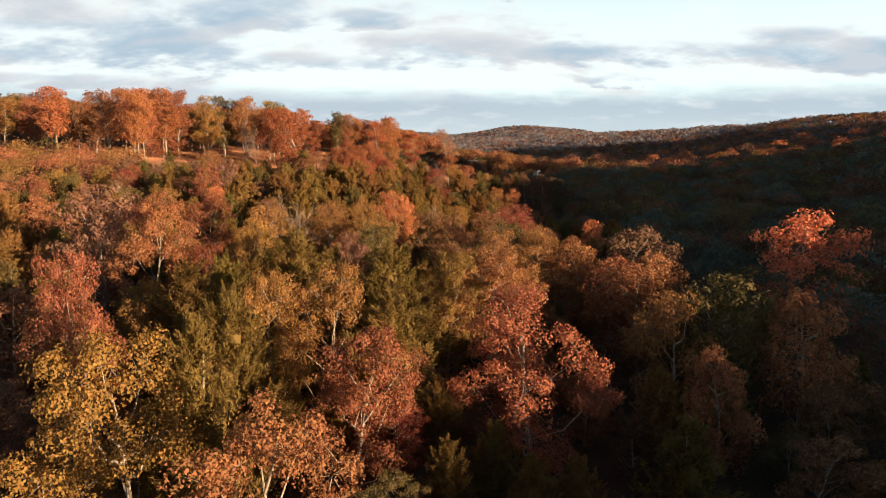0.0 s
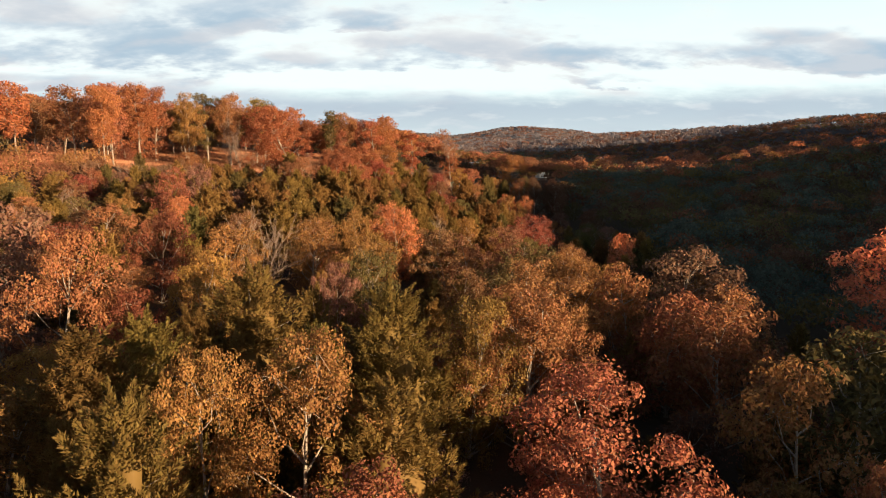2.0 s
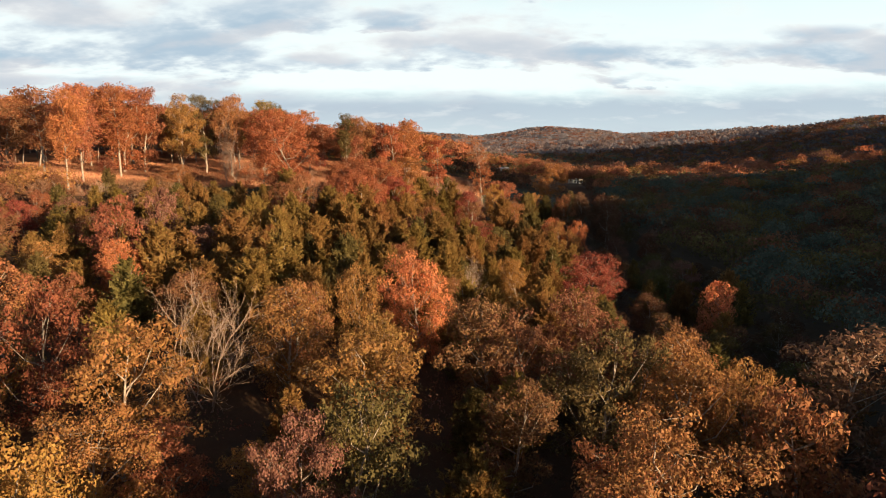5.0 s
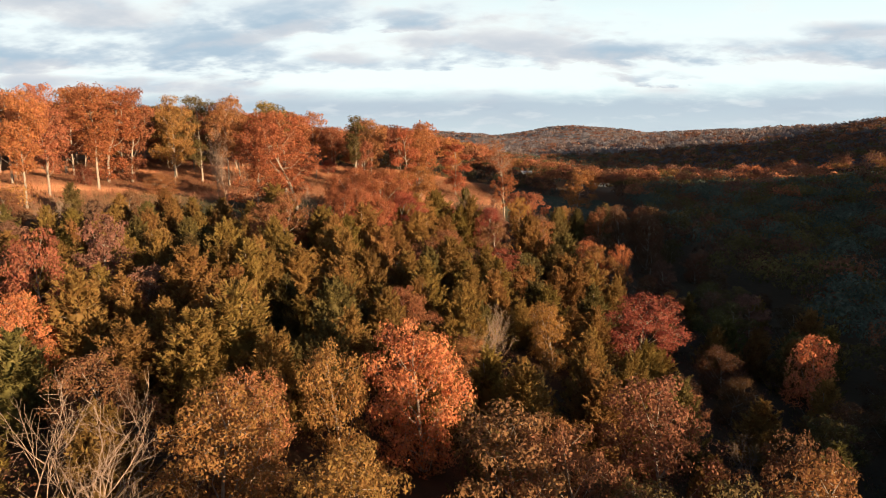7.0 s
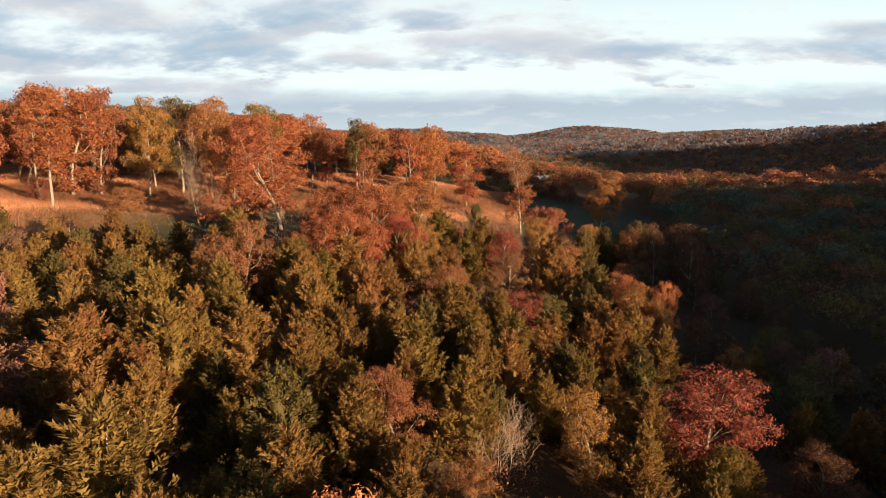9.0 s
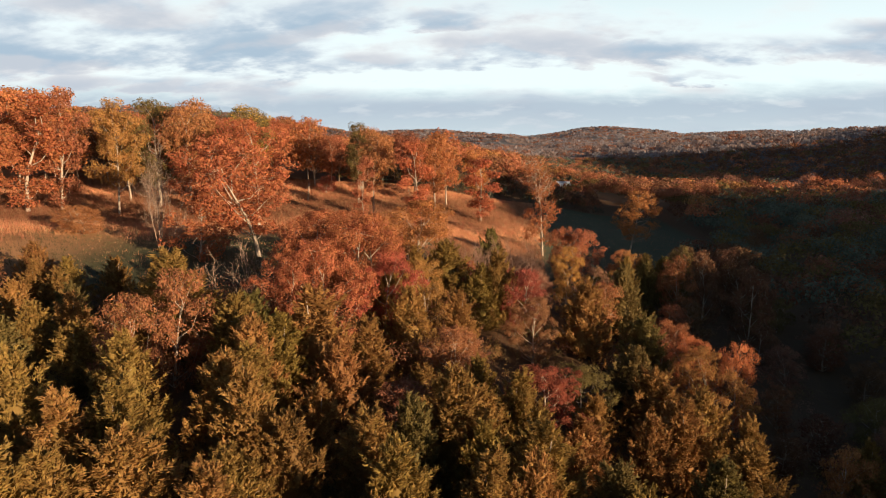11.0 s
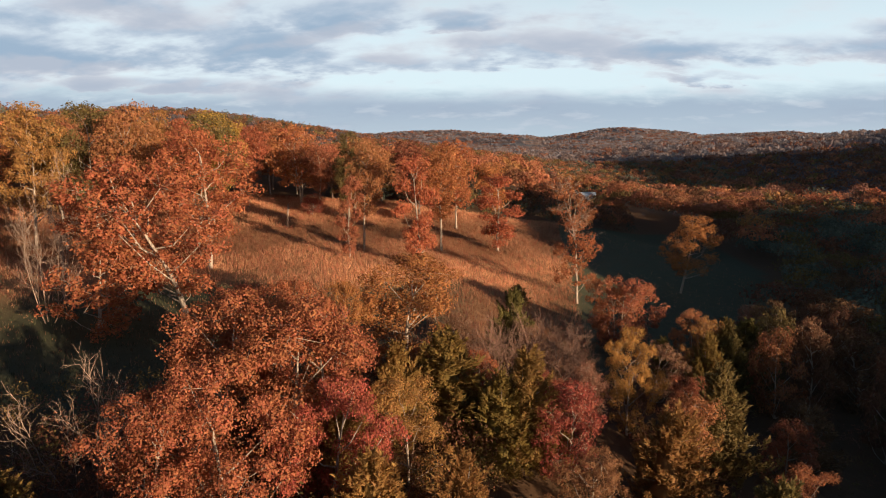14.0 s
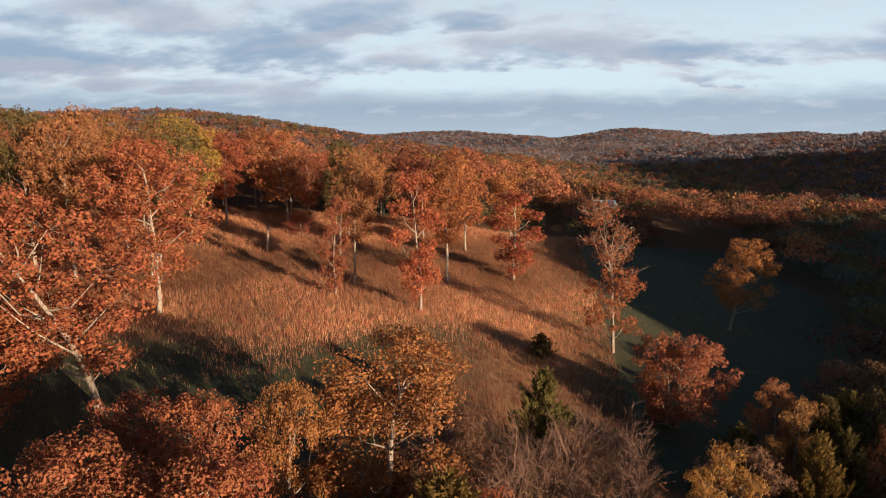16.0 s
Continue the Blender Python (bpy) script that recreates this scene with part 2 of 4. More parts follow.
ground = link_mesh("ground", verts, quads.tolist(), GROUND, smooth_faces=True)
tagged(ground, "leaf-littered hillside with a dry grass meadow and wooded far hills", "ground", kind="structure")
at = ground.data.attributes.new("meadow", "FLOAT", "POINT")
at.data.foreach_set("value", in_meadow(X, Y, 2).astype(float).ravel())
# strip of green sward at the near edge, carrying painted shade as well
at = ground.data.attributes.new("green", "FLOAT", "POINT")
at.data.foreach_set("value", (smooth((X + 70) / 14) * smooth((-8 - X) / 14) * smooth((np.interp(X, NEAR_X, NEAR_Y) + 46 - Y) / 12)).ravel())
at = ground.data.attributes.new("woods", "FLOAT", "POINT")
at.data.foreach_set("value", smooth((np.hypot(X, Y) - 700) / 500).ravel())


# ---------------------------------------------------------------- tree parts
def tube(path, radii, sides=6):
    """A tapering tube along a path, closed at its end."""
    vs, fs = [], []
    for i, (p, r) in enumerate(zip(path, radii)):
        d = (path[min(i + 1, len(path) - 1)] - path[max(i - 1, 0)]).normalized()
        a = d.orthogonal().normalized()
        b = d.cross(a)
        for k in range(sides):
            t = 2 * math.pi * k / sides
            vs.append(p + r * (math.cos(t) * a + math.sin(t) * b))
    for i in range(len(path) - 1):
        for k in range(sides):
            k2 = (k + 1) % sides
            fs.append((i * sides + k, i * sides + k2, (i + 1) * sides + k2, (i + 1) * sides + k))
    fs.append(tuple((len(path) - 1) * sides + k for k in range(sides)))
    return vs, fs


class Soup:
    def __init__(self):
        self.v, self.f = [], []

    def add(self, vs, fs):
        o = len(self.v)
        self.v += list(vs)
        self.f += [tuple(i + o for i in f) for f in fs]

    def mesh(self, name, mat, flat=True):
        me = bpy.data.meshes.new(name)
        me.from_pydata([tuple(p) for p in self.v], [], self.f)
        me.materials.append(mat)
        if not flat:
            me.polygons.foreach_set("use_smooth", [True] * len(me.polygons))
        return me


def wander(rng, start, direction, length, steps, wobble, lift=0.0):
    p, d, path = Vector(start), Vector(direction).normalized(), [Vector(start)]
    for i in range(steps):
        d = (d + wobble * Vector((rng.gauss(0, 1), rng.gauss(0, 1), rng.gauss(0, 1))) + Vector((0, 0, lift))).normalized()
        p = p + d * (length / steps)
        path.append(p)
    return path


def leaf_quads(rng, centres, normals, length, width, fold=0.25):
    """Small tilted leaves of uneven shape, as arrays of points and faces."""
    n = len(centres)
    t = rng.normal(size=(n, 3))
    t -= normals * np.sum(t * normals, 1, keepdims=True)
    t /= np.linalg.norm(t, axis=1, keepdims=True) + 1e-9
    b = np.cross(normals, t)
    L = (length * rng.uniform(0.7, 1.3, n))[:, None]
    W = (width * rng.uniform(0.7, 1.3, n))[:, None]
    skew = nrand(rng, n)
    p = np.stack([centres - t * L / 2 - b * W * 0.35, centres + b * W * (0.5 + 0.2 * skew) + normals * W * fold, centres + t * L * 0.6 - b * W * 0.3 * skew], 1)
    return p.reshape(-1, 3), np.arange(3 * n).reshape(n, 3)


def nrand(rng, n):
    return rng.uniform(-1, 1, (n, 1))


def unit(v):
    return v / (np.linalg.norm(v, axis=1, keepdims=True) + 1e-9)


def mesh_from_arrays(name, v, f, mat):
    me = bpy.data.meshes.new(name)
    me.vertices.add(len(v))
    me.vertices.foreach_set("co", np.asarray(v, np.float32).ravel())
    me.loops.add(f.size)
    me.loops.foreach_set("vertex_index", f.astype(np.int32).ravel())
    me.polygons.add(len(f))
    me.polygons.foreach_set("loop_start", np.arange(0, f.size, f.shape[1], dtype=np.int32))
    me.update(calc_edges=True)
    me.materials.append(mat)
    return me


def leaf_kites(rng, centres, normals, length, width):
    """Leaves folded along the midrib: two triangles each."""
    n = len(centres)
    t = unit(np.cross(normals, rng.normal(size=(n, 3))))
    b = np.cross(normals, t)
    L = (length * rng.uniform(0.7, 1.3, n))[:, None]
    W = (width * rng.uniform(0.7, 1.3, n))[:, None]
    tip = centres + t * L * 0.6 - normals * L * 0.12
    stem = centres - t * L * 0.4 - normals * L * 0.08
    lift = normals * W * 0.22
    p = np.stack([stem, centres + b * W * 0.5 + lift, tip, centres - b * W * 0.5 + lift], 1).reshape(-1, 3)
    k = 4 * np.arange(n)[:, None]
    return p, np.concatenate([k + np.array([0, 1, 2]), k + np.array([0, 2, 3])])


def outline(kind, g):
    """Half width of a crown, from its foot (g = 0) to its top (g = 1), as a share of the widest."""
    if kind == "column":
        return min(1.0, 0.45 + 1.1 * g) * (1 - g ** 3) ** 0.6
    if kind == "vase":
        return (0.35 + 1.05 * g) * (1 - g ** 2.6) ** 0.6
    if kind == "droop":
        return (0.5 + 0.75 * math.sin(math.pi * (0.05 + 0.6 * g)) ** 0.8) * (1 - g ** 4) ** 0.5 * 0.85
    return math.sin(math.pi * (0.16 + 0.79 * g)) ** 0.62


def broadleaf_meshes(seed, height=10.5, spread=4.2, low=0.16, kind="round", clumps=80, clump=0.95, leaves=5200, leaf=0.3, stout=1.0, folded=False, airy=0.0, boughs=0):
    """An oak: trunk, curving limbs, and a crown of separate leaf clumps with gaps between them.
    low: where the crown begins; airy: how much of the leaf the upper half has lost."""
    rng, nr = random.Random(seed), np.random.default_rng(seed)
    wood = Soup()
    trunk = wander(rng, (0, 0, -0.4), (0, 0, 1), height * 0.86, 7, 0.075, 0.06)
    r0 = 0.017 * height * stout
    wood.add(*tube(trunk, [r0 * (1.3, 1.0, 0.9, 0.78, 0.64, 0.48, 0.32, 0.14)[i] for i in range(8)], 7))
    # the main boughs, each a rounded mass of its own, then leaf clumps over them
    masses = [(Vector((trunk[-1].x, trunk[-1].y, height * 0.9)), spread * (0.3 if kind == "column" else 0.36))]
    count = boughs or rng.randint(13, 16)
    for k in range(count):
        g = (k + rng.random()) / count * 0.92
        az = k * 2.4 + rng.uniform(-0.7, 0.7)
        half = outline(kind, g)
        size = spread * rng.uniform(0.27, 0.46) * (0.65 + 0.35 * half)
        rad = max(0.0, spread * half * rng.uniform(0.72, 1.12) - 0.75 * size)
        z = height * (low + (1 - low) * g) + 0.35 * size
        i = min(max(z / (height * 0.86) * 7, 0), 6.99)
        axis = trunk[int(i)].lerp(trunk[int(i) + 1], i - int(i))
        masses.append((Vector((axis.x + rad * math.cos(az), axis.y + rad * math.sin(az), z)), size))
    for c, size in masses[1:]:
        zs = min(max(c.z - (0.5 + 0.4 * rng.random()) * math.hypot(c.x, c.y) - 0.5, height * min(low, 0.22) * 0.8), height * 0.8)
        k = zs / (height * 0.86) * 7
        base = trunk[int(k)].lerp(trunk[int(k) + 1], k - int(k))
        out = c - base
        knee = base + Vector((out.x * 0.5, out.y * 0.5, out.z * 0.34)) + 0.1 * out.length * Vector((rng.gauss(0, 1), rng.gauss(0, 1), rng.gauss(0, 0.5)))
        thick = min(r0 * 0.42, 0.02 * out.length + 0.02)
        wood.add(*tube([base, base.lerp(knee, 0.5), knee, c], [thick, thick * 0.85, thick * 0.65, thick * 0.25], 5))
    spots, tries = [], 0
    while len(spots) < clumps and tries < 6000:
        tries += 1
        c, size = masses[rng.randrange(len(masses))]
        u = Vector((rng.gauss(0, 1), rng.gauss(0, 1), rng.gauss(0.1, 0.9))).normalized()
        p = c + u * size * rng.uniform(0.3, 1.08)
        p.z = c.z + (p.z - c.z) * 0.85
        if p.z < height * low * 0.8 or p.z > height:
            continue
        if all((p - q).length > 1.18 * clump * (1 - 0.00008 * tries) for q, _ in spots):
            spots.append((p, c))
    cs, ns = [], []
    per = max(8, leaves // max(1, len(spots)))
    for p, c in spots:
        wood.add(*tube([c.lerp(p, 0.15), p], [0.02, 0.008], 3))
        thin = 1.0
        if airy and p.z > height * (low + (1 - low) * 0.45):
            thin = 1 - airy
            for _ in range(4):
                d = Vector((rng.gauss(0, 0.6), rng.gauss(0, 0.6), rng.uniform(0.2, 1.0)))
                wood.add(*tube([c.lerp(p, rng.uniform(0.3, 1.0)), p + d * clump * 1.2], [0.03, 0.01], 3))
        m = max(4, int(per * thin * rng.uniform(0.7, 1.3)))
        r = np.array([1, 1, 0.75]) * clump * rng.uniform(0.7, 1.25)
        u = unit(nr.normal(size=(m, 3)) + np.array([p.x, p.y, 0.5 * math.hypot(p.x, p.y)]) * 0.3 / (math.hypot(p.x, p.y) + 0.5))
        cs.append(np.array(p) + u * r * nr.uniform(0.25, 1.15, (m, 1)) ** 0.6)
        ns.append(unit(u + nr.normal(size=(m, 3)) * 0.36 + np.array([0, 0, 0.15])))
    v, f = (leaf_kites if folded else leaf_quads)(nr, np.concatenate(cs), np.concatenate(ns), leaf, leaf * 0.72)
    return wood.mesh("trunk", BARK, False), mesh_from_arrays("crown", v, f, LEAF), float(v[:, 2].max()), spread


def cedar_meshes(seed, height=8.0, spread=2.4, sprays=4200, size=1.0, point=0.8):
    """A cedar: a straight stem, ascending boughs, and feathery plumes that stand out and up from them."""
    rng, nr = random.Random(seed), np.random.default_rng(seed)
    wood = Soup()
    stem = wander(rng, (0, 0, -0.3), (0, 0, 1), height * 0.95, 6, 0.03)
    wood.add(*tube(stem, [0.13 * (1 - 0.155 * i) + 0.01 for i in range(7)], 6))
    boughs = 78
    a1, a2 = rng.uniform(0, 6.28), rng.uniform(0, 6.28)
    plumes = []

    def width(f, az):
        lobe = 1 + 0.17 * math.sin(2 * az + a1 + 5 * f) + 0.13 * math.sin(3 * az + a2 - 7 * f)
        return spread * lobe * min(1.0, 0.72 + 1.6 * f) * (1 - f) ** point * 1.12 + 0.1

    for k in range(boughs):
        f = ((k + rng.random()) / boughs) ** 1.15
        az = k * 2.399 + rng.uniform(-0.3, 0.3)
        z = height * (0.06 + 0.9 * f)
        ln = width(f, az) * rng.uniform(0.7, 1.18)
        d = Vector((math.cos(az), math.sin(az), rng.uniform(0.1, 0.4) + 0.5 * f)).normalized()
        base = Vector((0, 0, z - 0.35 * ln))
        if k % 3 == 0 and f < 0.8:
            wood.add(*tube([base, base + d * ln * 0.5, base + d * ln * 0.95], [0.03, 0.02, 0.008], 4))
        for s in (1.0, 0.82, 0.66, 0.5) if ln > 0.9 else (1.0, 0.55):
            q = base + d * ln * s + Vector((rng.gauss(0, 0.2), rng.gauss(0, 0.2), rng.gauss(0.1, 0.16))) * min(1.0, ln)
            w = Vector((d.x * 0.55, d.y * 0.55, 0.9 + 0.2 * rng.random())) + Vector((rng.gauss(0, 0.22), rng.gauss(0, 0.22), 0))
            plumes.append((np.array(q), np.array(w.normalized()), np.array((math.cos(az), math.sin(az), 0.45))))
    plumes.append((np.array((stem[-1].x, stem[-1].y, height * 0.93)), np.array((0, 0, 1.0)), np.array((0, 0, 1.0))))
    per = max(5, sprays // len(plumes))
    c, t, o = [], [], []
    for q, w, face in plumes:
        s = nr.uniform(-0.35, 1.0, (per, 1))
        u = unit(nr.normal(size=(per, 3)) + face * 0.5)
        u = unit(u - w * (u @ w)[:, None])
        reach = rng.uniform(0.5, 0.95)
        c.append(q + w * s * reach + u * (0.24 * (1.05 - s)) * nr.uniform(0.5, 1.1, (per, 1)))
        t.append(unit(w * 0.9 + u * 0.55 + nr.normal(size=(per, 3)) * 0.25))
        o.append(unit(u + face * 0.7 + nr.normal(size=(per, 3)) * 0.3))
    c, t, o = np.concatenate(c), np.concatenate(t), np.concatenate(o)
    n = len(c)
    nrm = unit(o - t * np.sum(o * t, 1, keepdims=True))
    side = np.cross(t, nrm)
    L = nr.uniform(0.22, 0.42, (n, 1)) * size
    W = nr.uniform(0.055, 0.095, (n, 1)) * size
    p = np.stack([c - t * L * 0.5 - side * W, c - t * L * 0.3 + side * W + nrm * W * 0.3, c + t * L * 0.7], 1).reshape(-1, 3)
    # the dense heart of the crown, hidden behind the sprays
    hv, hf, rings, seg = [], [], 12, 13
    for i in range(rings):
        f = i / (rings - 1)
        for j in range(seg):
            r = width(f, 6.283 * j / seg) * 0.46 * rng.uniform(0.72, 1.15)
            hv.append((r * math.cos(6.283 * j / seg), r * math.sin(6.283 * j / seg), height * (0.05 + 0.84 * f) + rng.uniform(-0.25, 0.25)))
    for i in range(rings - 1):
        for j in range(seg):
            a, b = i * seg + j, i * seg + (j + 1) % seg
            hf += [(a, b, b + seg), (a, b + seg, a + seg)]
    v = np.concatenate([p, np.array(hv)])
    f = np.concatenate([np.arange(3 * n).reshape(n, 3), np.array(hf) + 3 * n])
    return wood.mesh("trunk", BARK, False), mesh_from_arrays("crown", v, f, NEEDLE), float(p[:, 2].max()), spread


def bare_meshes(seed, height=9.0, stems=3, bark=None):
    """A leafless tree: pale forking limbs that end in fine twigs."""
    rng = random.Random(seed)
    wood, twigs = Soup(), Soup()

    def grow(start, d, length, r, depth):
        if depth == 5:
            path = wander(rng, start, d, length, 2, 0.2, 0.06)
            twigs.add(*tube(path, [r, r * 0.8, r * 0.4], 3))
            return
        path = wander(rng, start, d, length, 4, 0.14, 0.06)
        (wood if depth < 3 else twigs).add(*tube(path, [r * (1 - 0.14 * j) for j in range(5)], 6 if depth < 2 else 3))
        for j in (1, 2, 3, 4, 4) if depth == 4 else (1, 2, 3, 4):
            q = (path[j] - path[j - 1]).normalized()
            d2 = (q + 0.62 * Vector((rng.gauss(0, 1), rng.gauss(0, 1), rng.gauss(0.15, 0.7)))).normalized()
            grow(path[j], d2, length * rng.uniform(0.5, 0.72), r * (0.55 if j < 4 else 0.62), depth + 1)

    for k in range(stems):
        az = 2 * math.pi * k / stems + rng.random()
        lean = 0.18 + 0.3 * rng.random()
        grow(Vector((0.2 * math.cos(az), 0.2 * math.sin(az), -0.3)), Vector((lean * math.cos(az), lean * math.sin(az), 1)), height * 0.42, 0.0068 * height, 1)
    top = max(p.z for p in wood.v + twigs.v)
    return wood.mesh("trunk", bark or PALE_BARK, False), twigs.mesh("crown", bark or PALE_BARK), top, 4.4


OAK_FORMS = [(4.6, 0.05), (5.0, 0.04), (4.3, 0.07), (4.8, 0.03), (5.2, 0.06)]
NEAR_OAKS = [broadleaf_meshes(10 + i, 10.5, s, b, "round", 105, 0.8, 15000, 0.175, folded=True) for i, (s, b) in enumerate(OAK_FORMS)]
OAKS = [broadleaf_meshes(10 + i, 10.5, s, b, "round", 105, 0.82, 8600, 0.26) for i, (s, b) in enumerate(OAK_FORMS)]
FAR_OAKS = [broadleaf_meshes(20 + i, 10.5, s, b, "round", 90, 0.95, 5000, 0.36) for i, (s, b) in enumerate(OAK_FORMS[:3])]
TALL = [broadleaf_meshes(15 + i, 18.0, 5.4, b, k, 165, 0.95, 10000, 0.33, 0.72, boughs=14) for i, (b, k) in enumerate([(0.24, "round"), (0.3, "vase"), (0.26, "round"), (0.2, "droop")])]
FAR_TALL = [broadleaf_meshes(115 + i, 18.0, 5.4, b, k, 120, 1.1, 5000, 0.48, 0.72, boughs=13) for i, (b, k) in enumerate([(0.24, "round"), (0.3, "vase"), (0.28, "round")])]
SLIM = [broadleaf_meshes(30 + i, 15.0, 3.0, 0.08, "column", 115, 0.75, 7000, 0.29, 0.7, boughs=13) for i in range(3)]
SPREADING = [broadleaf_meshes(35 + i, 16.0, 6.0, 0.2, "droop", 190, 0.9, 12500, 0.28, 0.85, folded=True, boughs=16) for i in range(2)]
AIRY = [broadleaf_meshes(38, 20.0, 4.6, 0.12, "round", 120, 0.9, 7600, 0.31, 0.6, airy=0.5, boughs=13)]
DOMES = [broadleaf_meshes(40 + i, 9.0, 3.6, 0.04, "round", 240, 0.62, 13000, 0.2, boughs=22) for i in range(2)]
CEDAR_FORMS = [(2.7, 0.8), (2.3, 0.75), (2.9, 0.7), (2.5, 0.9), (2.1, 0.8)]
NEAR_CEDARS = [cedar_meshes(50 + i, 8.0, s, 28000, 0.44, p) for i, (s, p) in enumerate(CEDAR_FORMS)]
CEDARS = [cedar_meshes(50 + i, 8.0, s, 10500, 0.82, p) for i, (s, p) in enumerate(CEDAR_FORMS)]
FAR_CEDARS = [cedar_meshes(60 + i, 8.0, s, 5500, 1.1) for i, s in enumerate([2.7, 2.3])]
BARES = [bare_meshes(70 + i) for i in range(2)]
THICKETS = [bare_meshes(74 + i, 8.0, 4, TWIG_BARK) for i in range(2)]

TINTS = {
    "russet": (0.37, 0.142, 0.060), "brown": (0.235, 0.105, 0.05), "rust": (0.32, 0.12, 0.055), "ochre": (0.32, 0.158, 0.046), "gold": (0.37, 0.20, 0.045),
    "copper": (0.40, 0.136, 0.050), "scarlet": (0.28, 0.075, 0.042), "flame": (0.56, 0.165, 0.075), "olive": (0.16, 0.115, 0.04), "rose": (0.26, 0.125, 0.08), "umber": (0.15, 0.075, 0.04),
    # the haze tints put the veil of distance into the leaf colour
    "pine": (0.06, 0.08, 0.06), "moss": (0.115, 0.135, 0.10), "haze": (0.26, 0.20, 0.185), "lilac_haze": (0.24, 0.225, 0.245), "dusk": (0.12, 0.11, 0.125), "tawny": (0.205, 0.130, 0.034), "ember": (0.38, 0.110, 0.052), "cedar": (0.260, 0.156, 0.042), "bronze": (0.295, 0.156, 0.046), "green": (0.165, 0.124, 0.040),
}
WORDS = {"tawny": "tawny olive", "ember": "glowing red-orange", "copper": "coppery orange", "russet": "russet-orange", "brown": "dull brown", "rust": "rust-red", "ochre": "ochre", "gold": "golden yellow", "scarlet": "scarlet", "flame": "bright flame-orange", "olive": "olive-tan", "rose": "dusky rose-brown",
         "umber": "shade-darkened umber", "cedar": "olive-green", "bronze": "bronzed green", "green": "dark green"}
FORMS = {"oak": (OAKS, "oak_tree", "oak"), "tall": (TALL, "oak_tree", "oak"), "slim": (SLIM, "slender_oak_tree", "oak"), "spreading": (SPREADING, "spreading_oak_tree", "oak"), "airy": (AIRY, "thinning_oak_tree", "oak"), "dome": (DOMES, "maple_tree", "maple"), "cedar": (CEDARS, "cedar_tree", "cedar")}
pick = random.Random(5)
made_count = {}


def plant(form, tint, x, y, top, where, width=1.0, group="", half=0.0):
    """One tree as a thing: an empty at its foot, with trunk and crown under it."""
    z = float(ground_height(x, y))
    if form == "bare":
        kinds, name, cat = (THICKETS if -16 < x < 1 and y > 190 else BARES), "bare_tree", "tree"
    else:
        kinds, name, cat = FORMS[form]
        if form == "tall" and (x < -84 or y > 286):
            kinds = FAR_TALL
        elif abs(x + 8) > 26:
            kinds = {"oak": FAR_OAKS, "cedar": FAR_CEDARS}.get(form, kinds)
        elif (abs(x + 8) < 24 and y < 80) or (form == "oak" and abs(x + 8) < 9 and y > 120) or (form == "oak" and 165 < y < 206 and -36 < x < 15):
            kinds = {"oak": NEAR_OAKS, "cedar": NEAR_CEDARS}.get(form, kinds)
    trunk_me, crown_me, tall, reach = kinds[pick.randrange(len(kinds))]
    s = max(1.5, top - z) / tall
    root = new(name)
    root.empty_display_size = 0.5
    wide = half / reach if half else s ** 0.75 * width * {"cedar": 1.2, "oak": 0.9}.get(form, 1.0)
    root.matrix_world = Matrix.Translation((x, y, z)) @ Matrix.Rotation(pick.uniform(0, 6.28), 4, "Z") @ Matrix.Diagonal((wide, wide, s, 1))
    trunk = new("trunk", trunk_me)
    crown = new("crown", crown_me)
    trunk.parent = crown.parent = root
    if form == "bare":
        label = "leafless tree with pale forking limbs " + where
    else:
        label = {"tall": "tall oak tree with %s autumn leaves ", "oak": "oak tree with %s autumn leaves ", "slim": "slender oak with %s leaves ", "spreading": "low-branched spreading oak with %s leaves ", "airy": "thin-topped oak with %s leaves ", "dome": "round-headed maple with %s leaves ", "cedar": "pointed cedar with %s feathery sprays "}[form] % WORDS[tint] + where
        c = TINTS[tint]
        k = pick.uniform(0.85, 1.15)
        crown.color = (c[0] * k, c[1] * k * pick.uniform(0.92, 1.08), c[2] * k, 1)
    tagged(root, label, cat, group or name.replace("_", " ") + "s of the hillside")
    made_count[form] = made_count.get(form, 0) + 1
    return root


PLACED = []          # x, y, radius of all trees so far


def set_tree(form, tint, x, y, top, where="on the wooded slope", width=1.0, radius=2.6, group="", half=0.0):
    PLACED.append((x, y, radius))
    return plant(form, tint, x, y, top, where, width, group, half)


# ---------------------------------------------------------------- trees of the slope below the meadow
def slope_stand(*trees):
    """Trees of the slope: form, tint, x, y, height of the top, width. Umber leaves carry painted shade."""
    for form, tint, x, y, top, width in trees:
        set_tree(form, tint, x, y, top, width=width * (1.2 if tint == "ember" else 1.0), radius=2.0 if form == "cedar" else 4.6 if form == "bare" else 3.4)


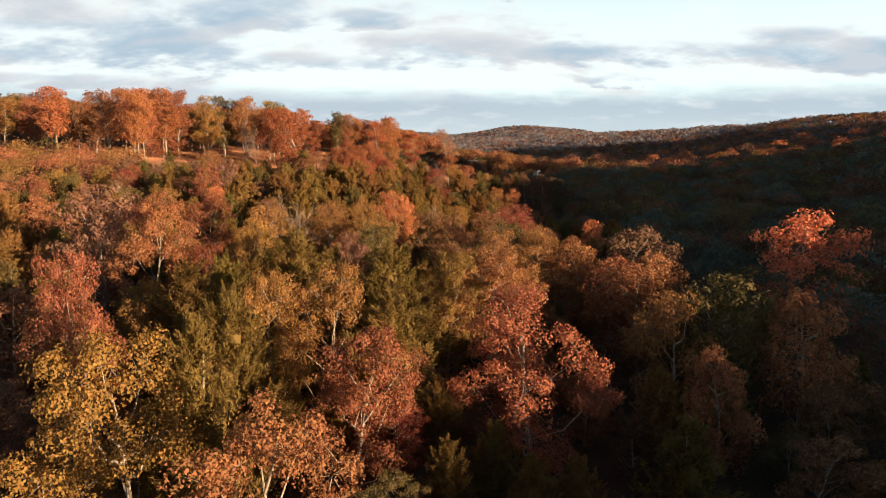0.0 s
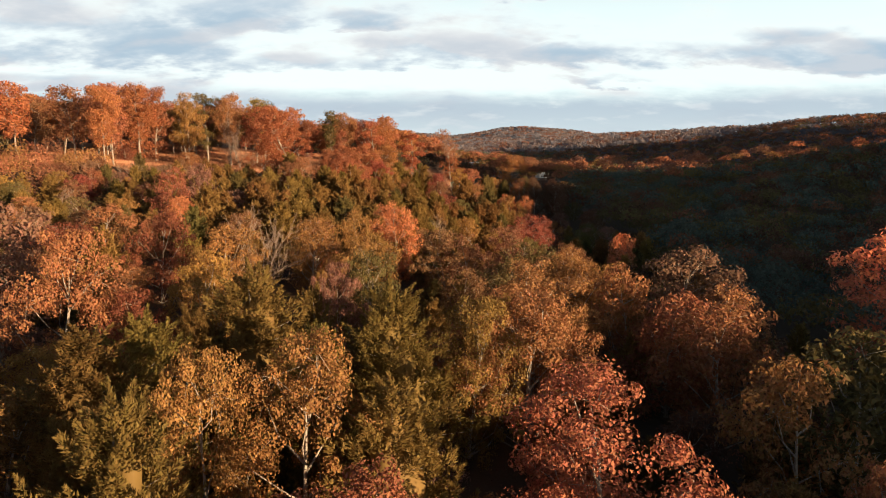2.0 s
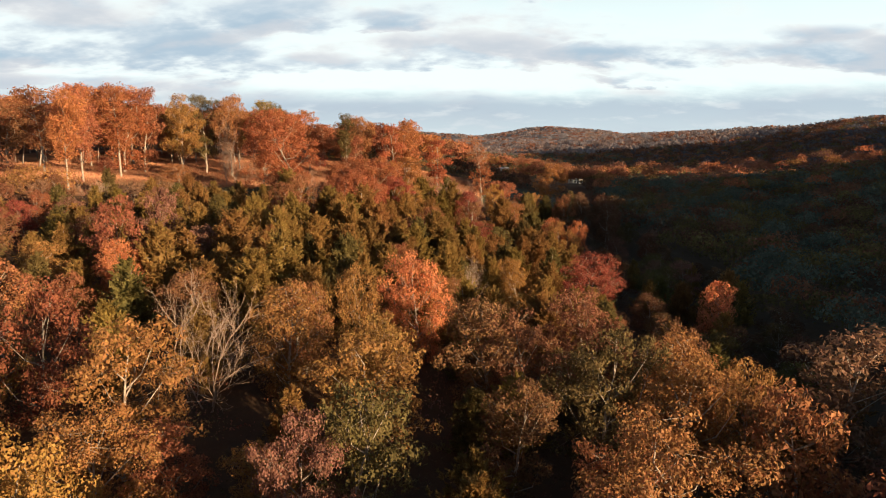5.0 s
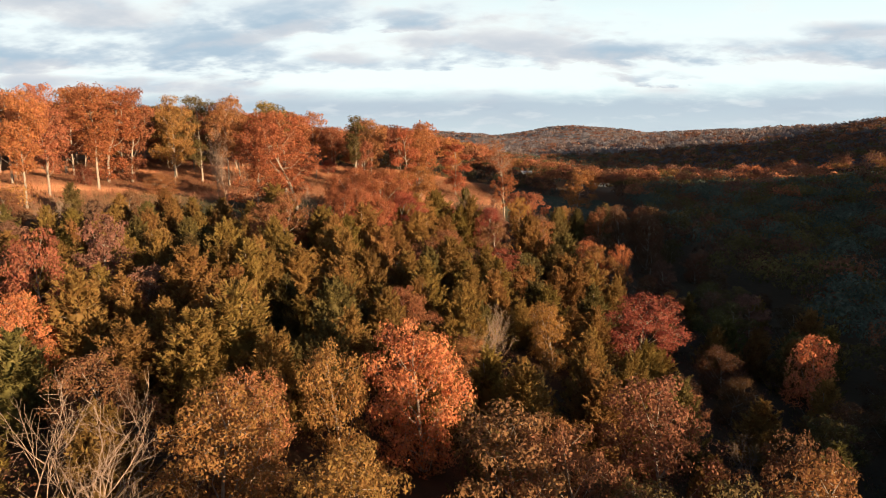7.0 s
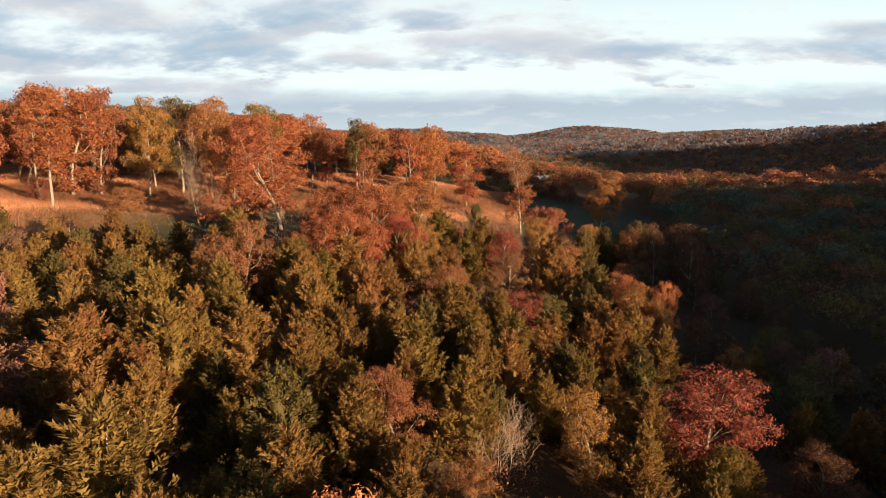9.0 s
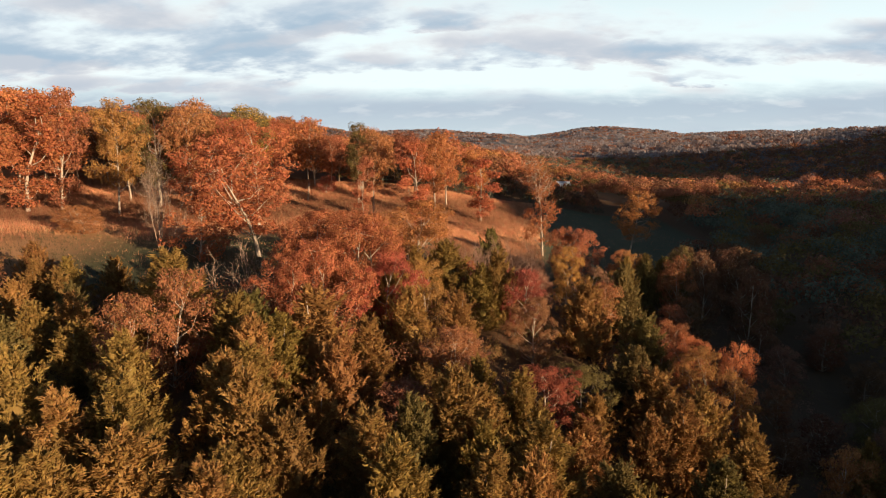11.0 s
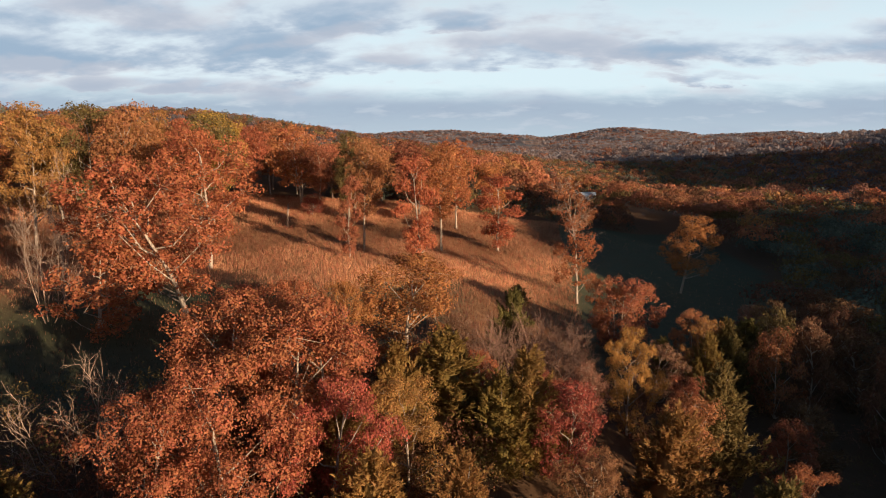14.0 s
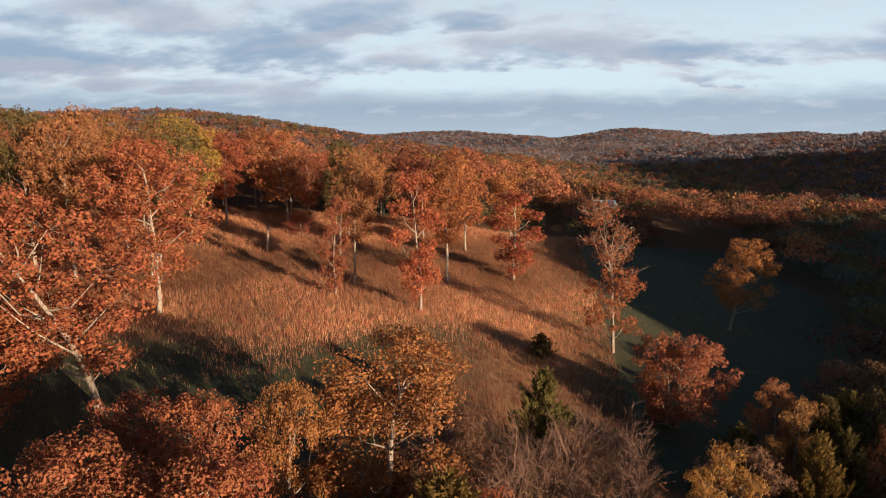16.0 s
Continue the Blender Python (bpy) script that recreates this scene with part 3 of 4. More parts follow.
slope_stand(
    ("dome", "flame", -7.6, 112.5, 21.8, 0.84), ("oak", "ochre", -9.0, 53.0, 20.6, 0.9), ("oak", "gold", -15.0, 30.5, 21.2, 0.9),
    ("cedar", "tawny", -20.7, 53.7, 20.6, 1.3), ("oak", "russet", -7.8, 27.4, 19.5, 1.0), ("oak", "rust", -25.1, 46.0, 22.4, 0.7),
    ("oak", "russet", 7.0, 79.0, 19.4, 1.1), ("oak", "rose", 28.6, 104.5, 16.8, 1.3), ("oak", "flame", 53.0, 100.0, 19.8, 1.3),
    ("oak", "olive", 27.0, 62.5, 17.4, 1.2), ("oak", "russet", 7.0, 50.0, 19.0, 1.2), ("cedar", "tawny", -4.2, 53.0, 18.2, 1.2),
    ("cedar", "tawny", -14.5, 64.6, 22.2, 1.3), ("cedar", "tawny", -5.2, 66.3, 20.6, 1.2), ("bare", "", -23.0, 98.0, 23.0, 0.95),
    ("oak", "ochre", 0.4, 67.7, 18.8, 0.8), ("oak", "brown", 27.9, 87.7, 15.6, 1.2), ("oak", "ochre", -9.6, 92.5, 19.4, 1.1),
)
slope_stand(
    ("oak", "ochre", -24.5, 87.6, 21.4, 1.0), ("oak", "scarlet", -22.7, 65.8, 19.8, 0.7), ("dome", "ochre", -17.5, 101.3, 21.2, 0.9),
    ("oak", "brown", -0.7, 103.9, 19.0, 1.1), ("oak", "brown", 8.9, 110.0, 18.6, 0.95), ("dome", "ochre", 14.4, 100.3, 17.4, 1.0),
    ("cedar", "cedar", -29.7, 115.0, 20.8, 1.2), ("dome", "scarlet", 14.4, 143.3, 16.6, 1.2), ("oak", "flame", 30.7, 136.7, 13.8, 0.8),
    ("dome", "flame", -38.6, 116.4, 22.0, 0.9), ("bare", "", -2.7, 133.4, 17.8, 0.8), ("cedar", "bronze", -30.6, 128.0, 24.4, 1.3),
    ("cedar", "bronze", -28.7, 141.8, 23.2, 1.2), ("cedar", "cedar", -21.7, 157.6, 23.8, 1.2), ("cedar", "cedar", -12.4, 147.2, 20.8, 1.2),
    ("cedar", "cedar", -7.7, 152.7, 21.8, 1.2), ("cedar", "cedar", -1.7, 149.4, 19.6, 1.2), ("oak", "ochre", 14.5, 170.0, 17.8, 1.0),
)
slope_stand(
    ("cedar", "bronze", 8.5, 166.5, 17.5, 1.2), ("oak", "ember", -21.5, 171.4, 27.4, 0.85), ("oak", "ember", -17.0, 175.0, 25.6, 0.75),
    ("dome", "scarlet", -2.6, 187.5, 22.0, 0.8), ("oak", "gold", 3.4, 198.5, 22.6, 0.7), ("oak", "copper", 14.0, 176.0, 17.7, 0.72),
    ("oak", "copper", -16.9, 197.4, 28.6, 1.35), ("bare", "", -31.2, 173.5, 27.4, 0.8), ("oak", "russet", -29.4, 65.9, 24.0, 0.9),
    ("oak", "rose", -36.2, 70.5, 25.6, 1.0), ("cedar", "tawny", -18.8, 56.8, 20.8, 1.1), ("cedar", "tawny", -14.9, 45.4, 20.6, 0.95),
    ("cedar", "tawny", -12.9, 33.5, 21.4, 0.85), ("oak", "ochre", -13.0, 49.5, 20.2, 0.7), ("oak", "russet", 5.1, 69.4, 18.8, 1.1),
    ("oak", "russet", 22.3, 73.8, 16.8, 1.1), ("oak", "ochre", 21.8, 60.0, 16.8, 0.9), ("oak", "russet", 21.9, 50.8, 14.0, 0.8),
)
slope_stand(
    ("oak", "russet", -5.9, 41.3, 18.0, 1.0), ("oak", "olive", -9.4, 81.8, 19.8, 0.9), ("oak", "brown", 14.4, 106.3, 17.0, 0.7),
    ("oak", "brown", 2.0, 103.0, 18.6, 0.8), ("oak", "gold", -20.8, 72.0, 21.8, 0.9), ("dome", "russet", -18.1, 106.5, 20.0, 0.8),
    ("oak", "olive", 7.3, 96.0, 19.0, 0.9), ("oak", "ochre", 19.6, 101.0, 15.0, 0.7), ("oak", "russet", 19.8, 80.0, 16.4, 1.1),
    ("cedar", "tawny", -8.9, 57.6, 19.8, 0.8), ("cedar", "tawny", -18.6, 64.0, 19.6, 0.8), ("cedar", "tawny", -11.6, 70.0, 19.2, 0.8),
    ("oak", "rose", -11.1, 79.0, 19.2, 0.7), ("oak", "scarlet", -32.6, 92.4, 23.2, 0.8), ("cedar", "bronze", -36.3, 119.5, 24.0, 1.1),
    ("cedar", "cedar", -24.3, 114.7, 21.8, 1.2), ("cedar", "cedar", -29.5, 120.5, 21.2, 1.0), ("cedar", "cedar", -21.9, 152.0, 23.0, 1.1),
)
slope_stand(
    ("cedar", "cedar", -26.2, 143.5, 23.4, 1.2), ("cedar", "bronze", -30.1, 136.0, 23.4, 1.2), ("cedar", "cedar", -11.0, 161.9, 18.6, 1.1),
    ("cedar", "cedar", -5.9, 156.0, 19.0, 1.1), ("cedar", "green", -15.4, 132.5, 17.6, 1.1), ("cedar", "bronze", 9.3, 159.5, 17.2, 1.1),
    ("dome", "gold", 4.2, 138.2, 16.7, 0.8), ("oak", "ochre", -12.7, 110.0, 21.0, 0.7), ("oak", "copper", 18.0, 174.5, 17.4, 0.62),
    ("oak", "ochre", 22.0, 161.0, 13.0, 0.7), ("oak", "ochre", -10.5, 96.0, 19.8, 0.9), ("oak", "rose", -43.0, 135.6, 26.2, 0.8),
    ("oak", "rust", -44.1, 126.5, 26.0, 0.8), ("oak", "ember", -21.0, 180.0, 29.0, 0.96), ("oak", "scarlet", -4.0, 190.5, 21.0, 0.6),
    ("oak", "umber", 30.3, 208.0, 18.6, 0.7), ("cedar", "cedar", -22.4, 117.8, 23.2, 1.3), ("cedar", "bronze", -23.3, 138.9, 22.8, 1.2),
)
slope_stand(
    ("cedar", "cedar", -14.5, 137.8, 18.8, 1.0), ("cedar", "cedar", -4.8, 145.4, 19.2, 1.1), ("cedar", "green", 3.0, 149.0, 17.2, 1.1),
    ("cedar", "cedar", -19.0, 141.5, 20.6, 1.2), ("oak", "rust", -31.2, 152.4, 25.8, 0.8), ("cedar", "bronze", -33.0, 133.5, 23.2, 1.1),
    ("cedar", "bronze", -5.5, 136.7, 19.4, 1.0), ("oak", "umber", 26.1, 216.6, 19.6, 0.7), ("cedar", "green", 10.6, 153.0, 15.6, 1.1),
    ("cedar", "cedar", -33.3, 163.3, 27.6, 1.5), ("oak", "rust", -30.5, 157.5, 26.8, 0.8), ("cedar", "bronze", -23.0, 155.3, 24.2, 1.0),
    ("cedar", "bronze", -20.0, 161.0, 25.2, 1.5), ("cedar", "bronze", -13.9, 168.9, 19.0, 1.0), ("cedar", "green", 10.4, 180.5, 18.6, 1.0),
    ("oak", "olive", 23.3, 220.9, 19.6, 0.65), ("oak", "umber", 32.0, 226.0, 18.6, 0.65), ("oak", "ochre", 14.0, 216.0, 19.4, 0.7),
)
slope_stand(
    ("bare", "", -9.1, 199.1, 24.2, 0.9), ("bare", "", -2.8, 199.8, 24.0, 1.0), ("bare", "", -6.4, 201.5, 24.4, 0.9),
    ("oak", "ember", -19.3, 183.0, 28.4, 0.85), ("cedar", "bronze", -15.4, 186.7, 24.4, 0.9), ("cedar", "cedar", -12.0, 189.2, 24.9, 1.3),
    ("oak", "ochre", -13.2, 180.0, 23.8, 0.91), ("cedar", "cedar", -7.6, 186.6, 22.4, 1.1), ("oak", "ember", -25.4, 169.5, 26.2, 0.85),
    ("oak", "ember", -26.0, 179.6, 29.0, 0.96), ("cedar", "bronze", -17.0, 178.0, 23.4, 0.9), ("dome", "rose", -5.0, 203.5, 21.0, 0.8),
    ("dome", "rose", -0.5, 196.5, 20.0, 0.7), ("dome", "copper", -9.5, 195.0, 21.5, 0.7), ("dome", "rose", -11.5, 203.5, 22.0, 0.7),
    ("oak", "ember", -23.0, 187.0, 28.4, 0.74), ("oak", "copper", -29.0, 185.5, 27.4, 0.8), ("oak", "copper", 5.6, 227.0, 21.8, 0.75),
)
slope_stand(
    ("oak", "russet", 14.2, 222.0, 18.4, 0.8), ("cedar", "green", 17.5, 220.0, 18.6, 0.9), ("oak", "umber", 34.1, 238.0, 16.5, 0.8),
    ("oak", "russet", 21.6, 214.0, 19.3, 0.7), ("cedar", "green", 10.3, 195.0, 21.2, 1.0), ("cedar", "green", -7.3, 238.0, 17.8, 1.2),
    ("bare", "", -13.8, 205.0, 22.7, 0.9), ("bare", "", -9.4, 206.5, 22.1, 0.9), ("bare", "", -4.9, 207.0, 22.4, 0.9),
    ("bare", "", -0.6, 206.0, 22.0, 0.9), ("cedar", "cedar", -5.6, 188.0, 24.0, 1.1), ("oak", "ember", -27.5, 190.0, 27.4, 0.74),
    ("oak", "copper", -21.5, 192.5, 27.4, 0.7), ("cedar", "green", 22.0, 226.0, 17.0, 1.1), ("cedar", "green", 10.0, 217.5, 16.5, 1.1),
    ("oak", "umber", 27.0, 233.0, 17.5, 1.0), ("oak", "umber", 40.0, 250.0, 16.0, 1.2),
)
slope_stand(
    ("oak", "umber", 52.0, 268.0, 15.0, 1.2), ("oak", "umber", 58.0, 292.0, 14.0, 1.2), ("oak", "umber", 39.0, 238.0, 17.0, 1.2),
    ("oak", "umber", 34.0, 222.0, 17.0, 1.2), ("oak", "russet", 6.0, 72.0, 18.6, 1.1), ("oak", "russet", 18.3, 90.0, 17.2, 0.9),
    ("oak", "ochre", 12.1, 95.0, 17.4, 1.0), ("oak", "russet", 25.2, 82.0, 16.6, 1.0), ("oak", "russet", 33.6, 60.5, 16.6, 0.9),
    ("cedar", "cedar", 12.6, 208.5, 19.8, 0.8), ("cedar", "bronze", 4.5, 184.9, 21.4, 1.1), ("cedar", "green", -7.3, 208.0, 24.0, 0.9),
    ("cedar", "green", 16.5, 213.5, 18.2, 0.9),
)

# ---------------------------------------------------------------- trees standing in the meadow and in the grove behind it
def meadow_stand(where, *trees):
    """Trees of the open ground: form, tint, x, y, height of the top, half width of the crown in metres."""
    for form, tint, x, y, top, half in trees:
        set_tree(form, tint, x, y, top, where, radius=4.0, half=half)


meadow_stand(
    "in the dry meadow",
    ("spreading", "copper", -42.0, 205.6, 37.4, 7.6), ("oak", "copper", -48.5, 199.7, 29.5, 5.3), ("tall", "copper", -52.0, 231.0, 40.6, 7.0),
    ("tall", "russet", -34.7, 253.8, 39.6, 4.7), ("slim", "russet", -35.0, 245.6, 33.4, 2.2), ("slim", "copper", -23.1, 244.6, 37.0, 3.4),
    ("tall", "copper", -22.2, 263.8, 38.5, 6.0), ("slim", "copper", -12.0, 272.2, 32.7, 4.4), ("airy", "copper", 2.0, 246.4, 33.6, 4.6),
    ("tall", "copper", 24.2, 275.0, 24.6, 5.2), ("oak", "russet", 6.4, 226.9, 21.4, 4.8), ("bare", "", -54.4, 200.5, 35.5, 4.8),
    ("bare", "", -61.3, 212.7, 38.0, 4.4), ("slim", "copper", -90.5, 220.6, 45.0, 5.6), ("slim", "rust", -88.0, 226.4, 46.0, 4.2),
    ("dome", "scarlet", -88.6, 208.0, 28.4, 2.0), ("dome", "russet", -70.5, 206.5, 26.8, 3.6),
)
meadow_stand(
    "in the hilltop grove",
    ("tall", "copper", -77.4, 173.0, 42.0, 4.6), ("tall", "russet", -80.8, 184.2, 43.6, 5.0), ("tall", "copper", -81.5, 201.0, 45.0, 6.2),
    ("tall", "olive", -78.0, 243.5, 45.2, 6.3), ("tall", "russet", -69.4, 240.4, 45.2, 5.6), ("tall", "ochre", -79.6, 231.0, 44.6, 5.2),
    ("tall", "gold", -65.7, 264.0, 44.9, 6.2), ("tall", "copper", -58.5, 290.0, 43.0, 6.0), ("tall", "olive", -42.0, 271.0, 41.0, 4.6),
    ("tall", "copper", -22.0, 287.5, 39.6, 5.2), ("tall", "olive", -64.3, 252.0, 43.6, 6.0), ("tall", "copper", -60.5, 244.0, 41.0, 6.0),
    ("tall", "rust", -52.8, 286.0, 38.0, 4.2), ("tall", "russet", -44.5, 284.5, 39.4, 5.2), ("tall", "copper", -99.4, 243.5, 47.6, 7.0),
    ("tall", "russet", -121.0, 258.0, 49.0, 6.4), ("tall", "copper", -108.0, 232.0, 46.8, 6.4), ("tall", "rust", -96.0, 196.0, 44.0, 6.0),
    ("tall", "copper", -106.0, 188.0, 44.4, 6.4), ("dome", "scarlet", -52.5, 280.0, 27.6, 2.4), ("tall", "russet", -31.0, 292.0, 37.6, 5.0),
    ("tall", "copper", -13.5, 296.0, 34.0, 4.6), ("tall", "copper", -67.0, 280.0, 42.4, 5.6), ("tall", "ochre", -72.6, 257.0, 44.6, 5.0),
)
snag = new("dead_trunk")
snag.matrix_world = Matrix.Translation((-52.8, 265.2, float(ground_height(-52.8, 265.2))))
soup = Soup()
soup.add(*tube(wander(random.Random(9), (0, 0, -0.3), (0.04, 0, 1), 5.0, 5, 0.03), [0.3, 0.24, 0.22, 0.2, 0.18, 0.1], 8))
soup.add(*tube([Vector((0.05, 0, 3.2)), Vector((0.5, 0.1, 3.7)), Vector((0.7, 0.1, 4.3))], [0.09, 0.07, 0.03], 5))
stem = new("trunk", soup.mesh("trunk", PALE_BARK, False))
stem.parent = snag
tagged(snag, "broken pale trunk of a dead tree in the dry meadow", "tree")
grove = random.Random(3)
for y0 in np.arange(205, 320, 10.0):
    for x0 in np.arange(-175, 0, 9.2):
        x, y = x0 + grove.uniform(-3.5, 3.5), y0 + grove.uniform(-3.5, 3.5)
        if (x > -72 and y < 288) or (x > -96 and y < 246) or y < 218 + 10 * math.sin(x * 0.12) or x > -16 - 0.3 * (y - 290) or x < -0.8 * y or not all((x - a) ** 2 + (y - b) ** 2 > 42 for a, b, _ in PLACED):
            continue
        tall = grove.uniform(15.0, 19.0) - (2 if x > -66 else 0)
        set_tree("tall", grove.choice(["russet", "copper", "rust", "ochre", "brown", "copper"]), x, y, float(ground_height(x, y)) + tall, "in the hilltop grove", radius=4.0, group="oak trees of the hilltop grove", half=grove.uniform(4.6, 5.8))


# ---------------------------------------------------------------- the rest of the wood on the slope
def free(x, y, r):
    a = np.array(PLACED)
    return bool(np.all((a[:, 0] - x) ** 2 + (a[:, 1] - y) ** 2 > (0.74 * (a[:, 2] + r)) ** 2))


rr = random.Random(11)


def weighted(table):
    total, v = sum(k for _, k in table), rr.random()
    for name, k in table:
        v -= k / total
        if v <= 0:
            return name
    return table[-1][0]


MIXED = [("oak", 5), ("dome", 1.2), ("cedar", 3), ("bare", 0.2)]
CEDAR_WOOD = [("cedar", 8), ("oak", 1.2), ("dome", 0.4), ("bare", 0.25)]
LEAF_TINTS = [("brown", 4), ("russet", 3.5), ("ochre", 2.6), ("rust", 2), ("rose", 2), ("olive", 1.5), ("gold", 0.7), ("scarlet", 0.6)]
# darker leaf tints that stand in for shade on the valley side
SHADED_TINTS = [("umber", 4), ("brown", 1.5), ("olive", 2), ("rose", 1)]
for y0 in np.arange(20, 246, 4.4):
    for x0 in np.arange(-75, 40, 4.4):
        x, y = x0 + rr.uniform(-2.2, 2.2), y0 + rr.uniform(-2.2, 2.2)
        if abs(x + 5) > 18 + 0.72 * y or in_meadow(x, y, 1.5):
            continue
        cedars = 112 < y < 190 and -60 < x < 14
        form = weighted(CEDAR_WOOD if cedars else MIXED)
        r = 1.6 if form == "cedar" and cedars else 2.0 if form == "cedar" else 3.6
        if not free(x, y, r) or made_count.get(form, 0) >= 290:
            continue
        g0 = float(ground_height(x, y))
        if form == "cedar":
            tint, tall = weighted([("cedar", 5), ("bronze", 3), ("green", 2)]), rr.uniform(5.5, 8.8)
        else:
            tint, tall = weighted(SHADED_TINTS if x > 12 + 0.03 * y else LEAF_TINTS), rr.uniform(6.2, 9.4) * (0.8 if form != "oak" or cedars else 1) * (0.8 if x > 14 else 1)
        if (x > 3 + max(0, y - 40) * 0.12 if y > 50 else x > -8 + 0.42 * (y - 25)) and y < 196:
            tall = max(3.5, min(tall, 11.5 - g0))
        if -23 < x < -1 and 163 < y < 199:
            tall = max(tall, rr.uniform(20.5, 22.5) - g0)
        if x < -36 and y > 105:
            tall = min(tall, 6.0)
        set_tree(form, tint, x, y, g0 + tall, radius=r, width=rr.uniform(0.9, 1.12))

# ---------------------------------------------------------------- woods farther off, too many to count
def woods(name, label, spots, leaves, size, tints, shape=(1.0, 1.0, 0.62), mat=FAR_LEAF):
    """Far woods: a crown of ragged leaf clumps for each spot (x, y, height, radius), in one mesh."""
    nr = np.random.default_rng(len(spots))
    vs, cols = [], []
    for x, y, h, r in spots:
        z = float(ground_height(x, y))
        u = unit(nr.normal(size=(leaves, 3)))
        u[:, 2] = np.abs(u[:, 2]) * 1.15 - 0.35
        lumps = 1 + 0.22 * np.sin(u[:, :1] * 5 + x) + 0.22 * np.sin(u[:, 1:2] * 6 + y)
        c = np.array([x, y, z + h - r * shape[2]]) + u * r * lumps * np.array(shape) * nr.uniform(0.7, 1.05, (leaves, 1))
        n = unit(u + nr.normal(size=(leaves, 3)) * (0.22 if mat == HAZE_LEAF else 0.5))
        v, _ = leaf_quads(nr, c, n, size * r, size * r * 0.75)
        vs.append(v)
        t = np.array(TINTS[tints[nr.integers(len(tints))]]) * nr.uniform(0.8, 1.15)
        cols.append(np.tile(np.append(t, 1.0), (len(v), 1)))
    v = np.concatenate(vs)
    me = mesh_from_arrays(name, v, np.arange(len(v)).reshape(-1, 3), mat)
    at = me.color_attributes.new("tint", "FLOAT_COLOR", "POINT")
    at.data.foreach_set("color", np.concatenate(cols).astype(np.float32).ravel())
    return tagged(new(name, me), label, "woods", kind="stuff")


def scatter(cell, x0, x1, y0, y1, keep, height, radius, seed):
    q = random.Random(seed)
    out = []
    for y in np.arange(y0, y1, cell):
        for x in np.arange(x0, x1, cell):
            a, b = x + q.uniform(-0.45, 0.45) * cell, y + q.uniform(-0.45, 0.45) * cell
            if keep(a, b):
                out.append((a, b, q.uniform(*height), q.uniform(*radius)))
    return out


def seen(x, y):
    return -0.95 * (y + 30) < x < 0.78 * (y + 60)


WARM = ["russet", "russet", "brown", "rust", "ochre", "umber", "olive"]
DULL = ["umber", "moss", "moss", "olive", "moss", "green", "brown", "pine", "rose"]
# moss and green put the cool valley shade into the leaf colour
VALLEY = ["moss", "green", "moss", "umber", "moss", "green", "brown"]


def clearing(x, y):
    """A small hay field with a barn, and a house yard, among the woods of the valley."""
    return (-3 < x < 15 and 432 < y < 600) or (10 < x < 27 and 425 < y < 452) or (-30 < x < 0 and 412 < y < 440) or (64 < x < 92 and 478 < y < 562)


woods("hill_woods", "russet oak woods on the hilltop behind the meadow", scatter(7.5, -230, 120, 210, 480, lambda x, y: seen(x, y) and not in_meadow(x, y, 1) and not (y < 318 and x > -160) and x < 66 + 14 * math.sin(y * 0.05) and (y < 350 or x > -60) and not clearing(x, y) and not (-5 < x < 27 and 340 < y < 435) and all((x - a) ** 2 + (y - b) ** 2 > 25 for a, b, _ in PLACED), (11, 15), (4.0, 5.6), 1), 420, 0.15, WARM)
woods("low_woods", "lower russet woods in front of the hay field", scatter(6.0, -5, 27, 352, 435, lambda x, y: not in_meadow(x, y, 3) and not clearing(x, y), (5.0, 7.5), (2.6, 3.8), 31), 300, 0.16, WARM)
def in_valley(x, y):
    return seen(x, y) and not in_meadow(x, y, 1) and not (x < 66 + 14 * math.sin(y * 0.05) and y > 318) and not clearing(x, y) and (x > 60 or all((x - a) ** 2 + (y - b) ** 2 > 30 for a, b, _ in PLACED))


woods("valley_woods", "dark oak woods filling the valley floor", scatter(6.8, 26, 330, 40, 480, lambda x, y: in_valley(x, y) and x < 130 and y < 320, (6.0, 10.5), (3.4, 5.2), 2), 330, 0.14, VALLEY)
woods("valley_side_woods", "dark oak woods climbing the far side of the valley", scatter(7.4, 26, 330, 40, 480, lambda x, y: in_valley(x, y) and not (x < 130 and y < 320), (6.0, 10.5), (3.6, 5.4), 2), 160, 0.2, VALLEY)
woods("valley_crowns", "taller russet oaks standing above the valley woods", [s for s in scatter(15.0, 72, 330, 260, 500, lambda x, y: seen(x, y) and math.sin(x * 1.7) * math.sin(y * 1.3) > 0.1, (13.0, 18.5), (3.2, 5.0), 21)], 300, 0.16, ["russet", "rust", "ochre", "rose", "copper"])
woods("side_woods", "oak and cedar woods beside the flown slope", scatter(6.6, -170, 190, -60, 205, lambda x, y: abs(x + 5) >= 18 + 0.72 * y and not in_meadow(x, y, 2) and not (x > 120), (7, 11), (3.4, 4.6), 12), 170, 0.22, WARM + ["cedar", "bronze", "green"])
woods("meadow_edge_woods", "russet and olive woods along the near edge of the hilltop meadow", scatter(4.6, -160, -73, 80, 182, lambda x, y: abs(x + 5) < 22 + 0.72 * y and not in_meadow(x, y, 0), (5.5, 8.5), (2.4, 3.6), 33), 420, 0.12, WARM + ["cedar", "bronze", "cedar"], (1, 1, 0.9))
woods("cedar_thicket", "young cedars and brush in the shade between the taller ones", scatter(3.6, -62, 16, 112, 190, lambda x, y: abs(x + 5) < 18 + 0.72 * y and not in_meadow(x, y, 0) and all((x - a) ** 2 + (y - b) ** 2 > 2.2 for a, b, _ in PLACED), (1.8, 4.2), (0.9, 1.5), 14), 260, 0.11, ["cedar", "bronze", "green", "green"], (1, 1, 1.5))
